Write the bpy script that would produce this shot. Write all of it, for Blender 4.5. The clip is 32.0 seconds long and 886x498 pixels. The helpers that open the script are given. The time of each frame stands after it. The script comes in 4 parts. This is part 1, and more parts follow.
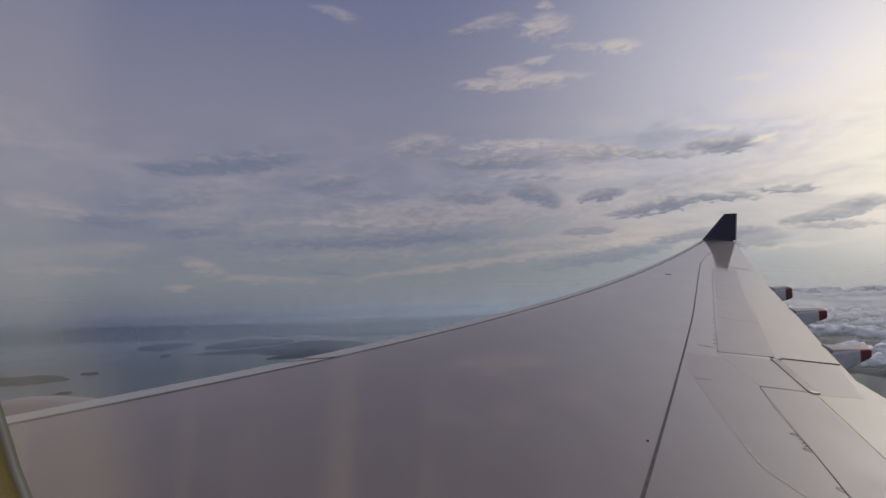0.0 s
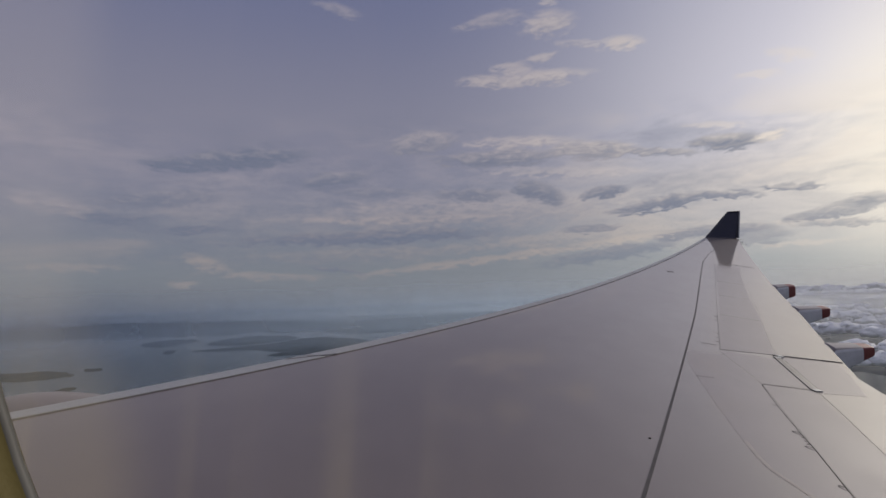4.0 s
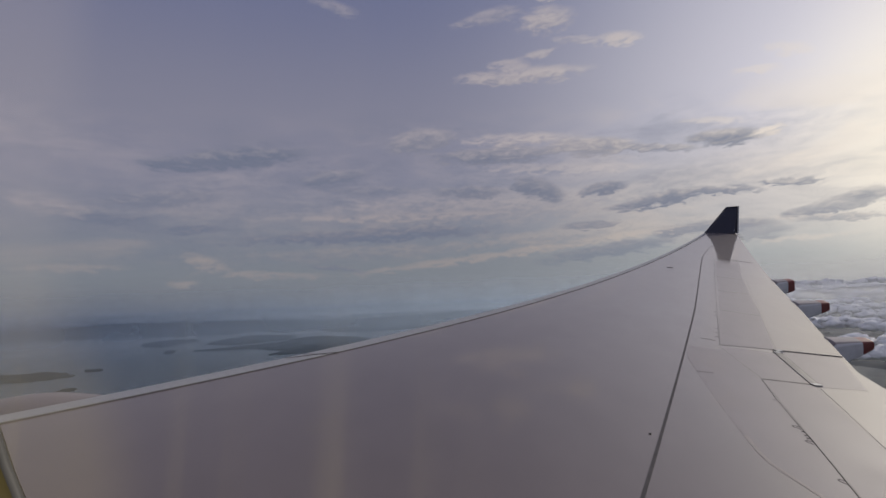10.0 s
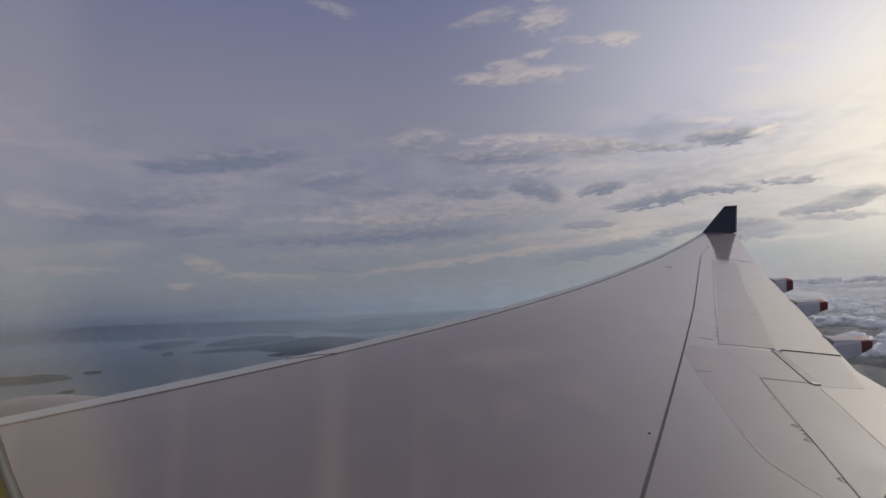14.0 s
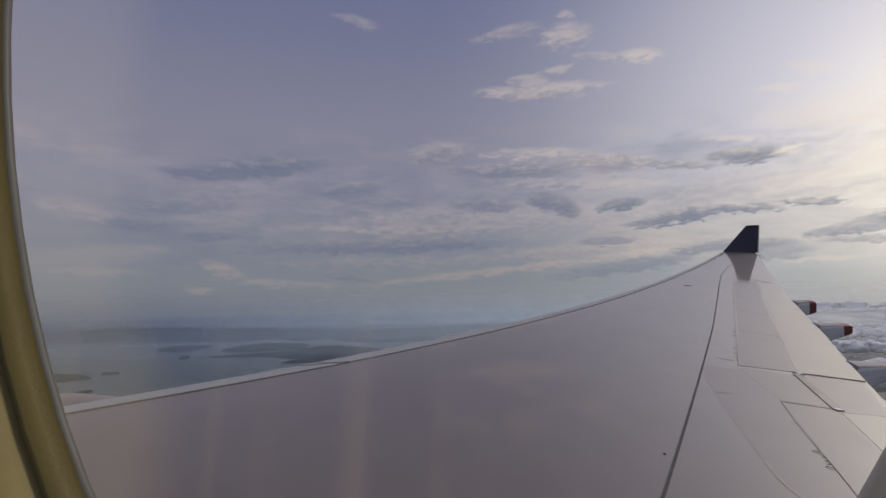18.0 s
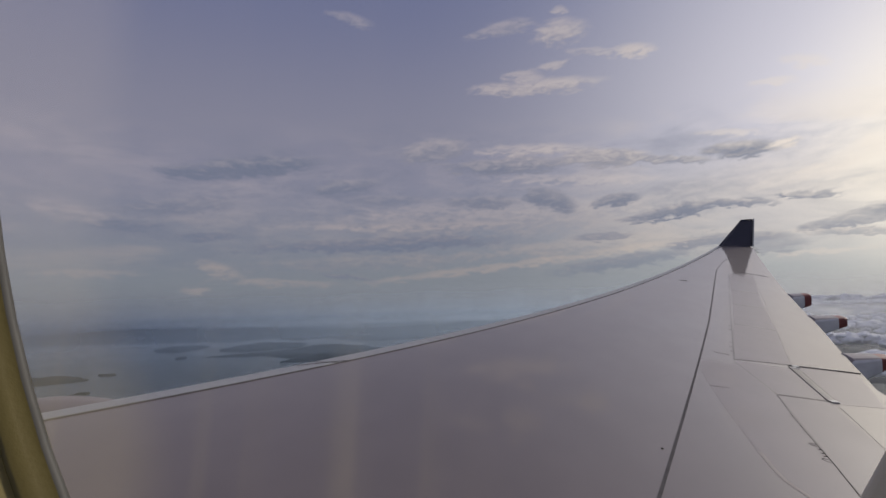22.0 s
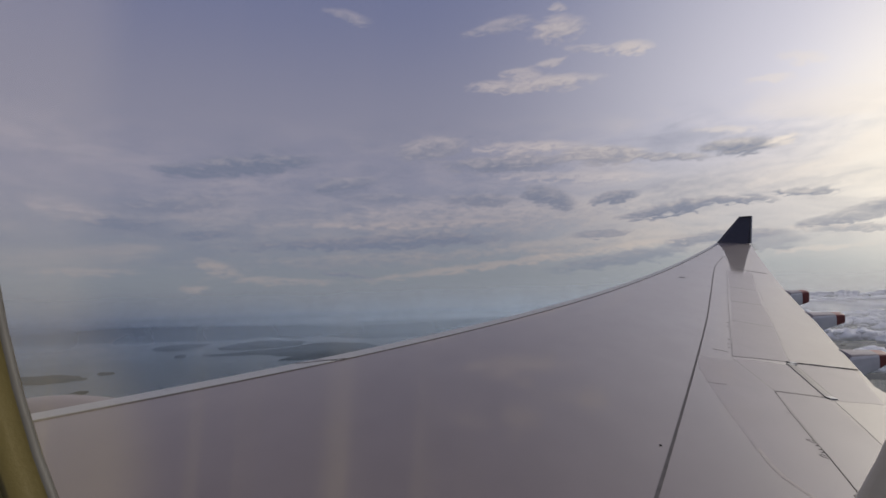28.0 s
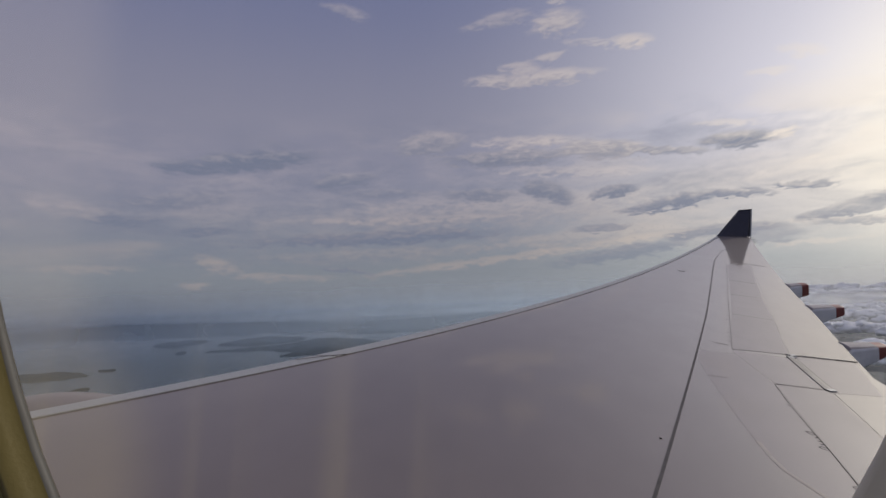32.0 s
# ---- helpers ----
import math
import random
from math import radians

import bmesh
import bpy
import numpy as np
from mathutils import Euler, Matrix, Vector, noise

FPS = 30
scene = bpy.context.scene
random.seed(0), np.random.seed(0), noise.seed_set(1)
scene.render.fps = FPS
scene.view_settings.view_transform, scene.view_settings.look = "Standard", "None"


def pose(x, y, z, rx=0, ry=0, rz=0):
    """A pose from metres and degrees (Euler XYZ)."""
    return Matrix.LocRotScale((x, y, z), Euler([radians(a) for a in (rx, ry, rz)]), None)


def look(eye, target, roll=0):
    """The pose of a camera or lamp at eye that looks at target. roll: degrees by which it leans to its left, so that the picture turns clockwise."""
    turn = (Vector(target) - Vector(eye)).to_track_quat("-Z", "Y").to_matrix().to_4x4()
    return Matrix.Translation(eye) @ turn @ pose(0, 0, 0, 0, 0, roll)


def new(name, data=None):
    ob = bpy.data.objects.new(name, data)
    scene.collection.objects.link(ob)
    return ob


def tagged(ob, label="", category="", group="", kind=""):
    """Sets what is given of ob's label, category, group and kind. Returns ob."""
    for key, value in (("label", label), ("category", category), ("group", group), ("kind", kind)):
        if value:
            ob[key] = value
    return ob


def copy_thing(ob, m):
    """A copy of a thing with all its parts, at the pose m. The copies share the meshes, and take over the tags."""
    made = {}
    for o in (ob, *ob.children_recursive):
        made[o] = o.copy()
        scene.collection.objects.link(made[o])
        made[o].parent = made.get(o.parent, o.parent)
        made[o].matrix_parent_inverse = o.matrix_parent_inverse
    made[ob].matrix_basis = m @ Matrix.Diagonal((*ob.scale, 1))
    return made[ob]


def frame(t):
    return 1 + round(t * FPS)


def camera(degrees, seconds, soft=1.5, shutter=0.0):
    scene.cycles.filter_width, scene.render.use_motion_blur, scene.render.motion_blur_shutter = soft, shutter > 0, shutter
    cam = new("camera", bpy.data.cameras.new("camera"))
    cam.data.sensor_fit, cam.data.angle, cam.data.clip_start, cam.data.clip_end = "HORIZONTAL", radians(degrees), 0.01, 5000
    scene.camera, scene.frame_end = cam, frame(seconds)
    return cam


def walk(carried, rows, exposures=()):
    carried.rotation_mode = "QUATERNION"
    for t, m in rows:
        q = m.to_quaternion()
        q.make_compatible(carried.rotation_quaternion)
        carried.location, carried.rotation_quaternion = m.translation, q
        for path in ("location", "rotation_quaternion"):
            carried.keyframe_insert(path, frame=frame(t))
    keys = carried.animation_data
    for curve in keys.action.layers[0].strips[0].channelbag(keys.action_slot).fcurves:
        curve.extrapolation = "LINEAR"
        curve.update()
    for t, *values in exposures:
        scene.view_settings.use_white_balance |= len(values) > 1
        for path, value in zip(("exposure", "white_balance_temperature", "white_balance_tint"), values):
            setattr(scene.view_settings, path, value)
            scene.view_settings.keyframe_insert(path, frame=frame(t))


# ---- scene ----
# ---------------------------------------------------------------- camera
cam = camera(80.5, 32.0, soft=1.5)
TURNS = """
0 96.04 -2.62 6.74; 0.5 95.96 -2.63 6.69; 1 96.06 -2.95 6.73; 1.5 95.81 -2.63 6.97; 2 95.70 -2.78 6.94; 2.5 95.69 -2.72 7.06;
3 95.77 -2.68 6.96; 3.5 95.73 -2.68 6.97; 5.5 95.73 -2.98 6.96; 6 95.89 -2.83 7.10; 6.5 95.67 -2.83 7.11; 7 96.12 -2.87 7.12;
7.5 96.00 -2.64 7.03; 8 95.91 -2.54 7.02; 8.5 95.76 -2.18 6.90; 9 95.50 -2.00 7.00; 9.5 95.40 -2.43 7.09; 10 95.47 -2.26 6.96;
10.5 95.67 -2.14 7.01; 11 95.59 -2.45 7.01; 11.5 95.53 -2.22 6.97; 12 95.45 -2.08 6.92; 12.5 95.40 -1.97 6.83; 13 95.44 -2.16 6.91;
13.5 95.53 -2.07 6.83; 14 95.52 -2.02 6.84; 14.5 95.55 -2.11 6.92; 16.5 95.47 -2.20 6.80; 17 95.98 -2.19 7.43; 17.5 96.99 -3.53 8.56;
18 96.76 -3.76 8.45; 18.5 97.06 -4.18 8.45; 19 96.83 -3.73 8.28; 19.5 96.87 -3.66 8.34; 20 97.00 -3.79 8.32; 20.5 96.93 -3.63 8.30;
21 96.76 -3.13 8.28; 21.5 96.59 -3.26 8.30; 22 96.49 -3.05 8.14; 22.5 96.34 -3.37 8.18; 23 96.47 -3.17 8.29; 23.5 96.45 -3.05 8.23;
24 96.55 -3.12 8.16; 24.5 96.27 -3.04 8.11; 25 96.20 -3.03 8.18; 25.5 96.07 -3.01 8.05; 27.5 96.21 -2.69 7.95; 28 96.24 -2.88 8.00;
28.5 95.78 -2.38 7.92; 29 96.11 -2.81 8.11; 29.5 96.40 -2.80 8.43; 30 96.10 -2.60 8.24; 30.5 95.92 -2.46 8.19; 31 95.89 -2.62 8.18;
31.5 95.82 -2.78 8.22; 32 95.71 -2.53 8.01;
"""
BANK = pose(0, 0, 0, -1.213, 4.705, -2.856)   # the airliner's lean in the level world
LEAN_T = (0, 8, 8.8, 13, 16.5, 17.5, 19, 23, 25, 29, 31)   # how the lens sways beside the pane: aft, outboard, up
LEAN_X = (-0.0035, -0.0028, -0.0012, -0.0012, -0.0010, -0.0003, -0.003, 0.002, 0.0008, 0.0027, 0.0023)
LEAN_Y = (0.0072, 0.0068, 0.0088, 0.0088, 0.0090, -0.0006, -0.0005, 0.0004, 0.0003, 0.0007, 0.0017)
LEAN_Z = (0.003, 0.0025, 0.003, 0.003, 0.003, -0.0078, -0.0059, 0.0017, -0.0005, 0.003, 0.0015)
rows = []
for line in TURNS.replace("\n", " ").split(";"):
    if line.strip():
        t, rx, ry, rz = (float(v) for v in line.split())
        sway = [float(np.interp(t, LEAN_T, along)) for along in (LEAN_X, LEAN_Y, LEAN_Z)]
        rows.append((t, BANK @ pose(*sway, rx, ry, rz)))
walk(cam, rows, exposures=[(0, -0.05), (14, -0.05), (17, -0.02), (22, 0.0), (27, 0.06), (32, 0.06)])

# ---------------------------------------------------------------- sky and sun
SUN_AZ, SUN_EL = 52.0, 28.0
sun_way = Vector((math.sin(radians(SUN_AZ)) * math.cos(radians(SUN_EL)),
                  math.cos(radians(SUN_AZ)) * math.cos(radians(SUN_EL)), math.sin(radians(SUN_EL))))
sun = new("sun", bpy.data.lights.new("sun", "SUN"))
sun.data.energy, sun.data.angle, sun.data.color = 1.6, radians(10.0), (1.0, 0.93, 0.83)
sun.matrix_world = look(sun_way * 50, (0, 0, 0))


class Nodes:
    """Short hand for a node tree."""

    def __init__(self, tree):
        self.tree = tree
        tree.nodes.clear()

    def add(self, kind):
        return self.tree.nodes.new(kind)

    def put(self, socket, value):
        if isinstance(value, bpy.types.NodeSocket):
            self.tree.links.new(value, socket)
        elif isinstance(value, (tuple, list)) and len(value) == 3 and socket.type == "RGBA":
            socket.default_value = (*value, 1)
        else:
            socket.default_value = value

    def math(self, op, a, b=0.0, c=None, clamp=False):
        node = self.add("ShaderNodeMath")
        node.operation, node.use_clamp = op, clamp
        self.put(node.inputs[0], a)
        self.put(node.inputs[1], b)
        if c is not None:
            self.put(node.inputs[2], c)
        return node.outputs[0]

    def step(self, x, low, high, out_low=0.0, out_high=1.0):
        node = self.add("ShaderNodeMapRange")
        node.interpolation_type = "SMOOTHSTEP"
        for i, v in enumerate((x, low, high, out_low, out_high)):
            self.put(node.inputs[i], v)
        return node.outputs[0]

    def mix(self, fac, a, b, blend="MIX"):
        node = self.add("ShaderNodeMix")
        node.data_type, node.blend_type = "RGBA", blend
        self.put(node.inputs[0], fac)
        self.put(node.inputs[6], a)
        self.put(node.inputs[7], b)
        return node.outputs[2]

    def noise(self, vector, scale, detail=4.0, rough=0.55, warp=0.0):
        node = self.add("ShaderNodeTexNoise")
        self.put(node.inputs["Vector"], vector)
        for key, v in (("Scale", scale), ("Detail", detail), ("Roughness", rough), ("Distortion", warp)):
            self.put(node.inputs[key], v)
        return node.outputs["Fac"]

    def stretch(self, vector, scale, turn=(0, 0, 0)):
        node = self.add("ShaderNodeMapping")
        self.put(node.inputs["Vector"], vector)
        node.inputs["Scale"].default_value = scale
        node.inputs["Rotation"].default_value = [radians(a) for a in turn]
        return node.outputs[0]


# single clouds: bearing, height, half width, half depth, lean (degrees), how dense, how lit
PUFFS = (
    (5.7, 22.5, 7.8, 0.94, -1, 0.85, 0.72), (4.5, 23.6, 2.5, 0.77, -5, 0.70, 0.85), (8.5, 27.5, 3.6, 1.34, 2, 0.80, 0.72), (2.6, 28.4, 3.9, 0.83, 7, 0.50, 0.60),
    (16.2, 24.6, 2.4, 0.72, -5, 0.85, 0.85), (12.3, 25.1, 2.7, 0.52, -8, 0.50, 0.70), (7.7, 24.4, 2.4, 0.49, 6, 0.65, 0.75), (8.7, 29.4, 1.2, 0.45, -7, 0.60, 0.80),
    (-14.6, 29.5, 2.5, 0.71, -11, 0.40, 0.60), (28.6, 19.2, 2.2, 0.49, -8, 0.50, 0.95), (31.0, 20.3, 2.1, 0.71, -15, 0.45, 0.95), 
)
LAYER = (
    (25.3, 13.7, 3.6, 0.84, -4, 0.98, 0.22), (28.9, 13.7, 1.4, 0.61, 2, 0.96, 0.75), (24.4, 15.4, 3.2, 0.42, -8, 0.54, 0.90), (19.4, 13.6, 4.0, 0.44, -8, 0.84, 0.30),
    (12.7, 14.6, 4.9, 1.15, -5, 0.98, 0.42), (5.0, 16.1, 5.9, 0.77, -2, 0.90, 0.72), (2.4, 14.6, 8.1, 1.02, -2, 0.84, 0.25), (-6.0, 16.5, 4.4, 1.31, 4, 0.75, 0.34),
    (-26.1, 14.4, 8.5, 1.15, 7, 0.80, 0.00), (9.7, 12.7, 10.0, 0.59, -5, 0.48, 0.80), (-15.7, 12.8, 4.2, 0.95, 6, 0.66, 0.12),
)
DARK = (
    (6.8, 10.6, 3.1, 1.44, -18, 0.85, 0.08), (13.6, 10.2, 2.6, 0.70, 3, 0.85, 0.08), (18.9, 8.5, 4.8, 0.80, 6, 0.90, 0.08), (24.6, 8.7, 3.6, 0.43, -4, 0.85, 0.12),
    (29.9, 8.8, 3.4, 0.31, -6, 0.85, 0.14), (-0.6, 10.9, 4.4, 0.79, -3, 0.70, 0.10), 
    (33.2, 6.2, 4.3, 0.74, 7, 0.80, 0.15), (35.6, 7.0, 1.7, 0.67, -1, 0.75, 0.20), (33.5, 5.1, 3.5, 0.34, -3, 0.60, 0.20), (-10.9, 11.4, 5.5, 0.55, -1, 0.40, 0.15),
)
STREAKS = (
    (-12.2, 6.6, 14.4, 0.92, 1, 0.75, 0.06), (-29.7, 7.4, 3.3, 0.50, 4, 0.60, 0.05), (-36.4, 8.2, 4.0, 0.52, 2, 0.45, 0.05),
    (-31.8, 10.3, 5.4, 0.93, 6, 0.50, 0.08), (12.2, 6.5, 3.3, 0.42, -1, 0.60, 0.12), (2.5, 3.9, 19.6, 0.49, 5, 0.58, 0.88), (13.8, 5.1, 8.5, 0.35, 4, 0.60, 1.00),
    (-28.5, 4.0, 2.7, 0.90, -19, 0.55, 0.75), (-30.5, 2.0, 1.6, 0.39, 5, 0.60, 0.85), (-22.8, 2.7, 7.2, 0.47, -3, 0.50, 0.70), (-15.3, 3.1, 3.0, 0.30, -8, 0.60, 0.10),
    (-39.4, 3.7, 5.0, 0.45, -0, 0.35, 0.70),
)
BANKS = (
    (0.9, 9.1, 19.7, 2.09, -0, 0.50, 0.62), (9.2, 5.6, 13.4, 1.08, 2, 0.42, 0.72), (-14.1, 4.7, 15.3, 0.85, 1, 0.30, 0.50),
    (13.7, 3.7, 7.4, 0.82, 6, 0.50, 0.00), (23.1, 5.3, 5.9, 0.72, 1, 0.58, 0.00), (27.3, 4.7, 2.7, 1.06, -6, 0.40, 0.05), (31.5, 5.4, 4.6, 0.25, -3, 0.60, 1.00),
    (31.4, 3.6, 4.6, 0.25, 0, 0.50, 0.95), (-9.1, 8.5, 13.4, 0.43, 0, 0.40, 0.75), (-41.1, 9.1, 4.4, 0.99, -3, 0.40, 0.60), 
)


def make_sky():
    world = bpy.data.worlds.new("sky")
    scene.world = world
    world.use_nodes = True
    n = Nodes(world.node_tree)
    way = n.add("ShaderNodeTexCoord").outputs["Generated"]
    split = n.add("ShaderNodeSeparateXYZ")
    n.put(split.inputs[0], way)
    dx, dy, dz = split.outputs
    az = n.math("MULTIPLY", n.math("ARCTAN2", dx, dy), 57.2958)
    el = n.math("MULTIPLY", n.math("ARCSINE", dz), 57.2958)
    # clear air
    clear = n.add("ShaderNodeTexSky")
    clear.sky_type, clear.sun_disc = "NISHITA", False
    clear.sun_elevation, clear.sun_rotation = radians(SUN_EL), radians(SUN_AZ)
    clear.altitude, clear.air_density, clear.dust_density, clear.ozone_density = 1800.0, 1.2, 2.5, 2.0
    air = n.mix(1.0, clear.outputs[0], (0.06, 0.06, 0.064), "MULTIPLY")
    # thin veil of high haze over the whole sky
    veil = n.mix(n.step(el, 2.0, 15.0), (0.190, 0.207, 0.255), (0.246, 0.240, 0.316))
    veil = n.mix(n.step(el, 17.0, 34.0), veil, (0.162, 0.176, 0.300))
    # brighter above the view, added to lift wing, clouds and mist
    veil = n.mix(n.step(el, 38.0, 66.0), veil, (0.42, 0.43, 0.54))
    veil = n.mix(n.step(el, -16.0, -1.0), (0.12, 0.14, 0.17), veil)
    dot = n.add("ShaderNodeVectorMath")
    dot.operation = "DOT_PRODUCT"
    n.put(dot.inputs[0], way)
    dot.inputs[1].default_value = (sun_way + Vector((-0.02, 0.16, -0.265))).normalized()   # the glow has its own place, lower and left of the sun lamp
    apart = n.math("MULTIPLY", n.math("ARCCOSINE", dot.outputs["Value"]), 57.2958)
    wide = n.math("POWER", n.step(apart, 58.0, 0.0), 1.8)
    tight = n.math("POWER", n.step(apart, 20.0, 2.0), 1.6)
    tight = n.math("MULTIPLY", tight, n.step(el, 24.0, 34.0, 1.0, 0.3))
    base = n.mix(0.87, air, veil)
    wide = n.math("MULTIPLY", wide, n.step(el, -1.0, 10.0, 0.66, 1.0))
    wide = n.math("MULTIPLY", wide, n.step(el, 28.0, 46.0, 1.0, 0.25))   # cut back above the view, to dim its reflection in the wing
    base = n.mix(n.math("MULTIPLY", wide, 0.90), base, n.mix(n.step(el, 9.0, 16.0), n.mix(n.step(el, 2.0, 7.0), (0.66, 0.675, 0.665), (0.87, 0.80, 0.75)), (0.90, 0.87, 0.95)))
    base = n.mix(n.math("MULTIPLY", tight, 0.8), base, (1.12, 1.03, 0.88))   # the sun behind thin cloud
    # cloud textures, drawn out sideways as layers seen edge on
    flat = n.add("ShaderNodeCombineXYZ")
    lift = n.math("ADD", n.math("MAXIMUM", dz, 0.0), 0.07)
    n.put(flat.inputs[0], n.math("DIVIDE", dx, lift))
    n.put(flat.inputs[1], n.math("DIVIDE", dy, lift))
    polar = n.add("ShaderNodeCombineXYZ")
    n.put(polar.inputs[0], n.math("MULTIPLY", az, 0.085))
    n.put(polar.inputs[1], n.math("MULTIPLY", el, 0.27))
    fine = n.noise(polar.outputs[0], 2.8, 8.0, 0.60, 0.3)
    wisp = n.noise(polar.outputs[0], 8.0, 7.0, 0.62, 0.5)
    broad = n.noise(polar.outputs[0], 0.80, 6.0, 0.58, 0.5)
    layer = n.noise(flat.outputs[0], 0.85, 8.0, 0.60, 0.6)
    az_w = n.math("ADD", az, n.math("MULTIPLY", n.math("SUBTRACT", fine, 0.5), 4.0))
    el_w = n.math("ADD", el, n.math("MULTIPLY", n.math("SUBTRACT", wisp, 0.5), 1.5))
    warped = n.add("ShaderNodeCombineXYZ")
    n.put(warped.inputs[0], az_w)
    n.put(warped.inputs[1], el_w)
    lit = n.mix(n.step(el, 4.0, 13.0), (0.36, 0.315, 0.31), (0.43, 0.385, 0.415))
    lit = n.mix(wide, lit, (0.98, 0.88, 0.78))
    dim = n.mix(wide, (0.148, 0.172, 0.250), (0.230, 0.258, 0.335))
    # soft broken sheet between the horizon haze and the clear upper air
    band = n.math("MULTIPLY", n.step(el_w, 2.0, 6.0), n.step(el_w, 21.0, 14.0))
    shade = n.mix(n.step(n.math("ADD", n.math("MULTIPLY", fine, 0.65), n.math("MULTIPLY", wisp, 0.35)), 0.36, 0.64), dim, lit)
    col = n.mix(n.math("MULTIPLY", n.math("MULTIPLY", band, n.step(layer, 0.38, 0.62)), 0.24), base, shade)
    col = n.mix(n.math("MULTIPLY", n.math("MULTIPLY", band, n.step(broad, 0.52, 0.70)), 0.36), col, dim)
    col = n.mix(n.math("MULTIPLY", n.math("MULTIPLY", band, n.step(broad, 0.53, 0.34)), n.step(wide, 0.05, 0.5, 0.26, 0.55)), col, lit)
    ragged = n.math("ADD", n.math("MULTIPLY", n.math("SUBTRACT", fine, 0.5), 2.0), n.math("MULTIPLY", n.math("SUBTRACT", wisp, 0.5), 1.5))
    mottle = n.math("MULTIPLY", n.math("SUBTRACT", wisp, 0.5), 1.1)
    for a, e, wa, we, lean, dense, glow in BANKS + STREAKS + LAYER + DARK + PUFFS:
        local = n.add("ShaderNodeMapping")
        local.vector_type = "TEXTURE"
        n.put(local.inputs["Vector"], warped.outputs[0])
        local.inputs["Location"].default_value = (a, e, 0)
        local.inputs["Rotation"].default_value = (0, 0, radians(lean))
        local.inputs["Scale"].default_value = (wa, we, 1)
        reach = n.add("ShaderNodeVectorMath")
        reach.operation = "DOT_PRODUCT"
        n.put(reach.inputs[0], local.outputs[0])
        n.put(reach.inputs[1], local.outputs[0])
        parts = n.add("ShaderNodeSeparateXYZ")
        n.put(parts.inputs[0], local.outputs[0])
        inside = n.math("SUBTRACT", ragged, reach.outputs["Value"])
        mask = n.math("MULTIPLY", n.step(inside, -1.2, -0.30 if glow < 0.5 else 0.05, 0.0, dense), n.step(wisp, 0.25, 0.55, 0.72, 1.0))
        rise = n.math("ADD", mottle, n.step(parts.outputs[1], -0.9, 1.0, glow * 1.25 - 0.20, glow * 1.25 + 0.25))
        col = n.mix(mask, col, n.mix(n.math("MAXIMUM", rise, 0.0, clamp=True), dim, lit))
    col = n.mix(n.math("MULTIPLY", tight, 0.25), col, (1.12, 1.03, 0.86))
    back = n.add("ShaderNodeBackground")
    n.put(back.inputs["Color"], col)
    back.inputs["Strength"].default_value = 1.0
    out = n.add("ShaderNodeOutputWorld")
    n.put(out.inputs[0], back.outputs[0])


make_sky()


# ---------------------------------------------------------------- materials
def material(name, color, rough=0.5, metal=0.0, vary=0.12, grain=8.0, stain=0.7, bump=0.0, bump_scale=40.0, coat=0.0, second=None, stretch=(1, 1, 1), gloss=0.5):
    """A surface with variation at two scales: fine grain and broad stains."""
    m = bpy.data.materials.new(name)
    m.use_nodes = True
    n = Nodes(m.node_tree)
    place = n.stretch(n.add("ShaderNodeTexCoord").outputs["Object"], stretch)
    small, large = n.noise(place, grain, 6.0), n.noise(place, stain, 5.0, 0.6, 0.4)
    own = n.add("ShaderNodeObjectInfo").outputs["Random"]
    both = n.math("ADD", n.math("MULTIPLY", small, 0.45), n.math("MULTIPLY", large, 0.55))
    dark = tuple(c * (1 - vary) for c in color)
    light = tuple(min(1, c * (1 + vary)) for c in color)
    col = n.mix(n.step(both, 0.3, 0.7), dark, second or light)
    col = n.mix(n.math("MULTIPLY", own, 0.10), col, dark)
    b = n.add("ShaderNodeBsdfPrincipled")
    n.put(b.inputs["Base Color"], col)
    n.put(b.inputs["Roughness"], n.step(large, 0.2, 0.8, rough * 0.85, min(1, rough * 1.2)))
    b.inputs["Metallic"].default_value = metal
    b.inputs["Specular IOR Level"].default_value = gloss
    b.inputs["Coat Weight"].default_value = coat
    b.inputs["Coat Roughness"].default_value = 0.055
    b.inputs["Coat IOR"].default_value = 1.42
    if bump:
        relief = n.add("ShaderNodeBump")
        relief.inputs["Strength"].default_value = bump
        n.put(relief.inputs["Height"], n.noise(place, bump_scale, 5.0))
        n.put(b.inputs["Normal"], relief.outputs[0])
    out = n.add("ShaderNodeOutputMaterial")
    n.put(out.inputs[0], b.outputs[0])
    return m


PAINT = material("wing_paint", (0.184, 0.153, 0.147), 0.5, coat=0.85, gloss=0.12, vary=0.085, grain=2.2, stain=0.30, stretch=(1, 0.5, 1), bump=0.012, bump_scale=1.3)
PAINT_LIGHT = material("panel_paint", (0.240, 0.206, 0.208), 0.5, coat=0.52, gloss=0.12, vary=0.07, grain=3.0, stain=0.5, stretch=(1, 0.5, 1), bump=0.010, bump_scale=1.6)
SLAT = material("slat_paint", (0.365, 0.365, 0.362), 0.42, vary=0.06, grain=6.0, stain=0.8)
EDGE = material("panel_edge_paint", (0.285, 0.248, 0.228), 0.5, coat=0.4, gloss=0.12, vary=0.12, grain=9.0, stain=2.0)
SEAL_SHADE = material("sealant_and_shade", (0.030, 0.028, 0.030), 0.8, vary=0.25, grain=12.0, gloss=0.05)
LINE = material("panel_gap", (0.13, 0.12, 0.12), 0.8, vary=0.2, grain=10.0, gloss=0.05)
FAINT = material("faint_joint", (0.25, 0.225, 0.215), 0.5, coat=0.7, vary=0.10, grain=10.0, gloss=0.05)
SEAM = material("spar_sealant", (0.105, 0.098, 0.10), 0.8, vary=0.25, grain=12.0, gloss=0.05)
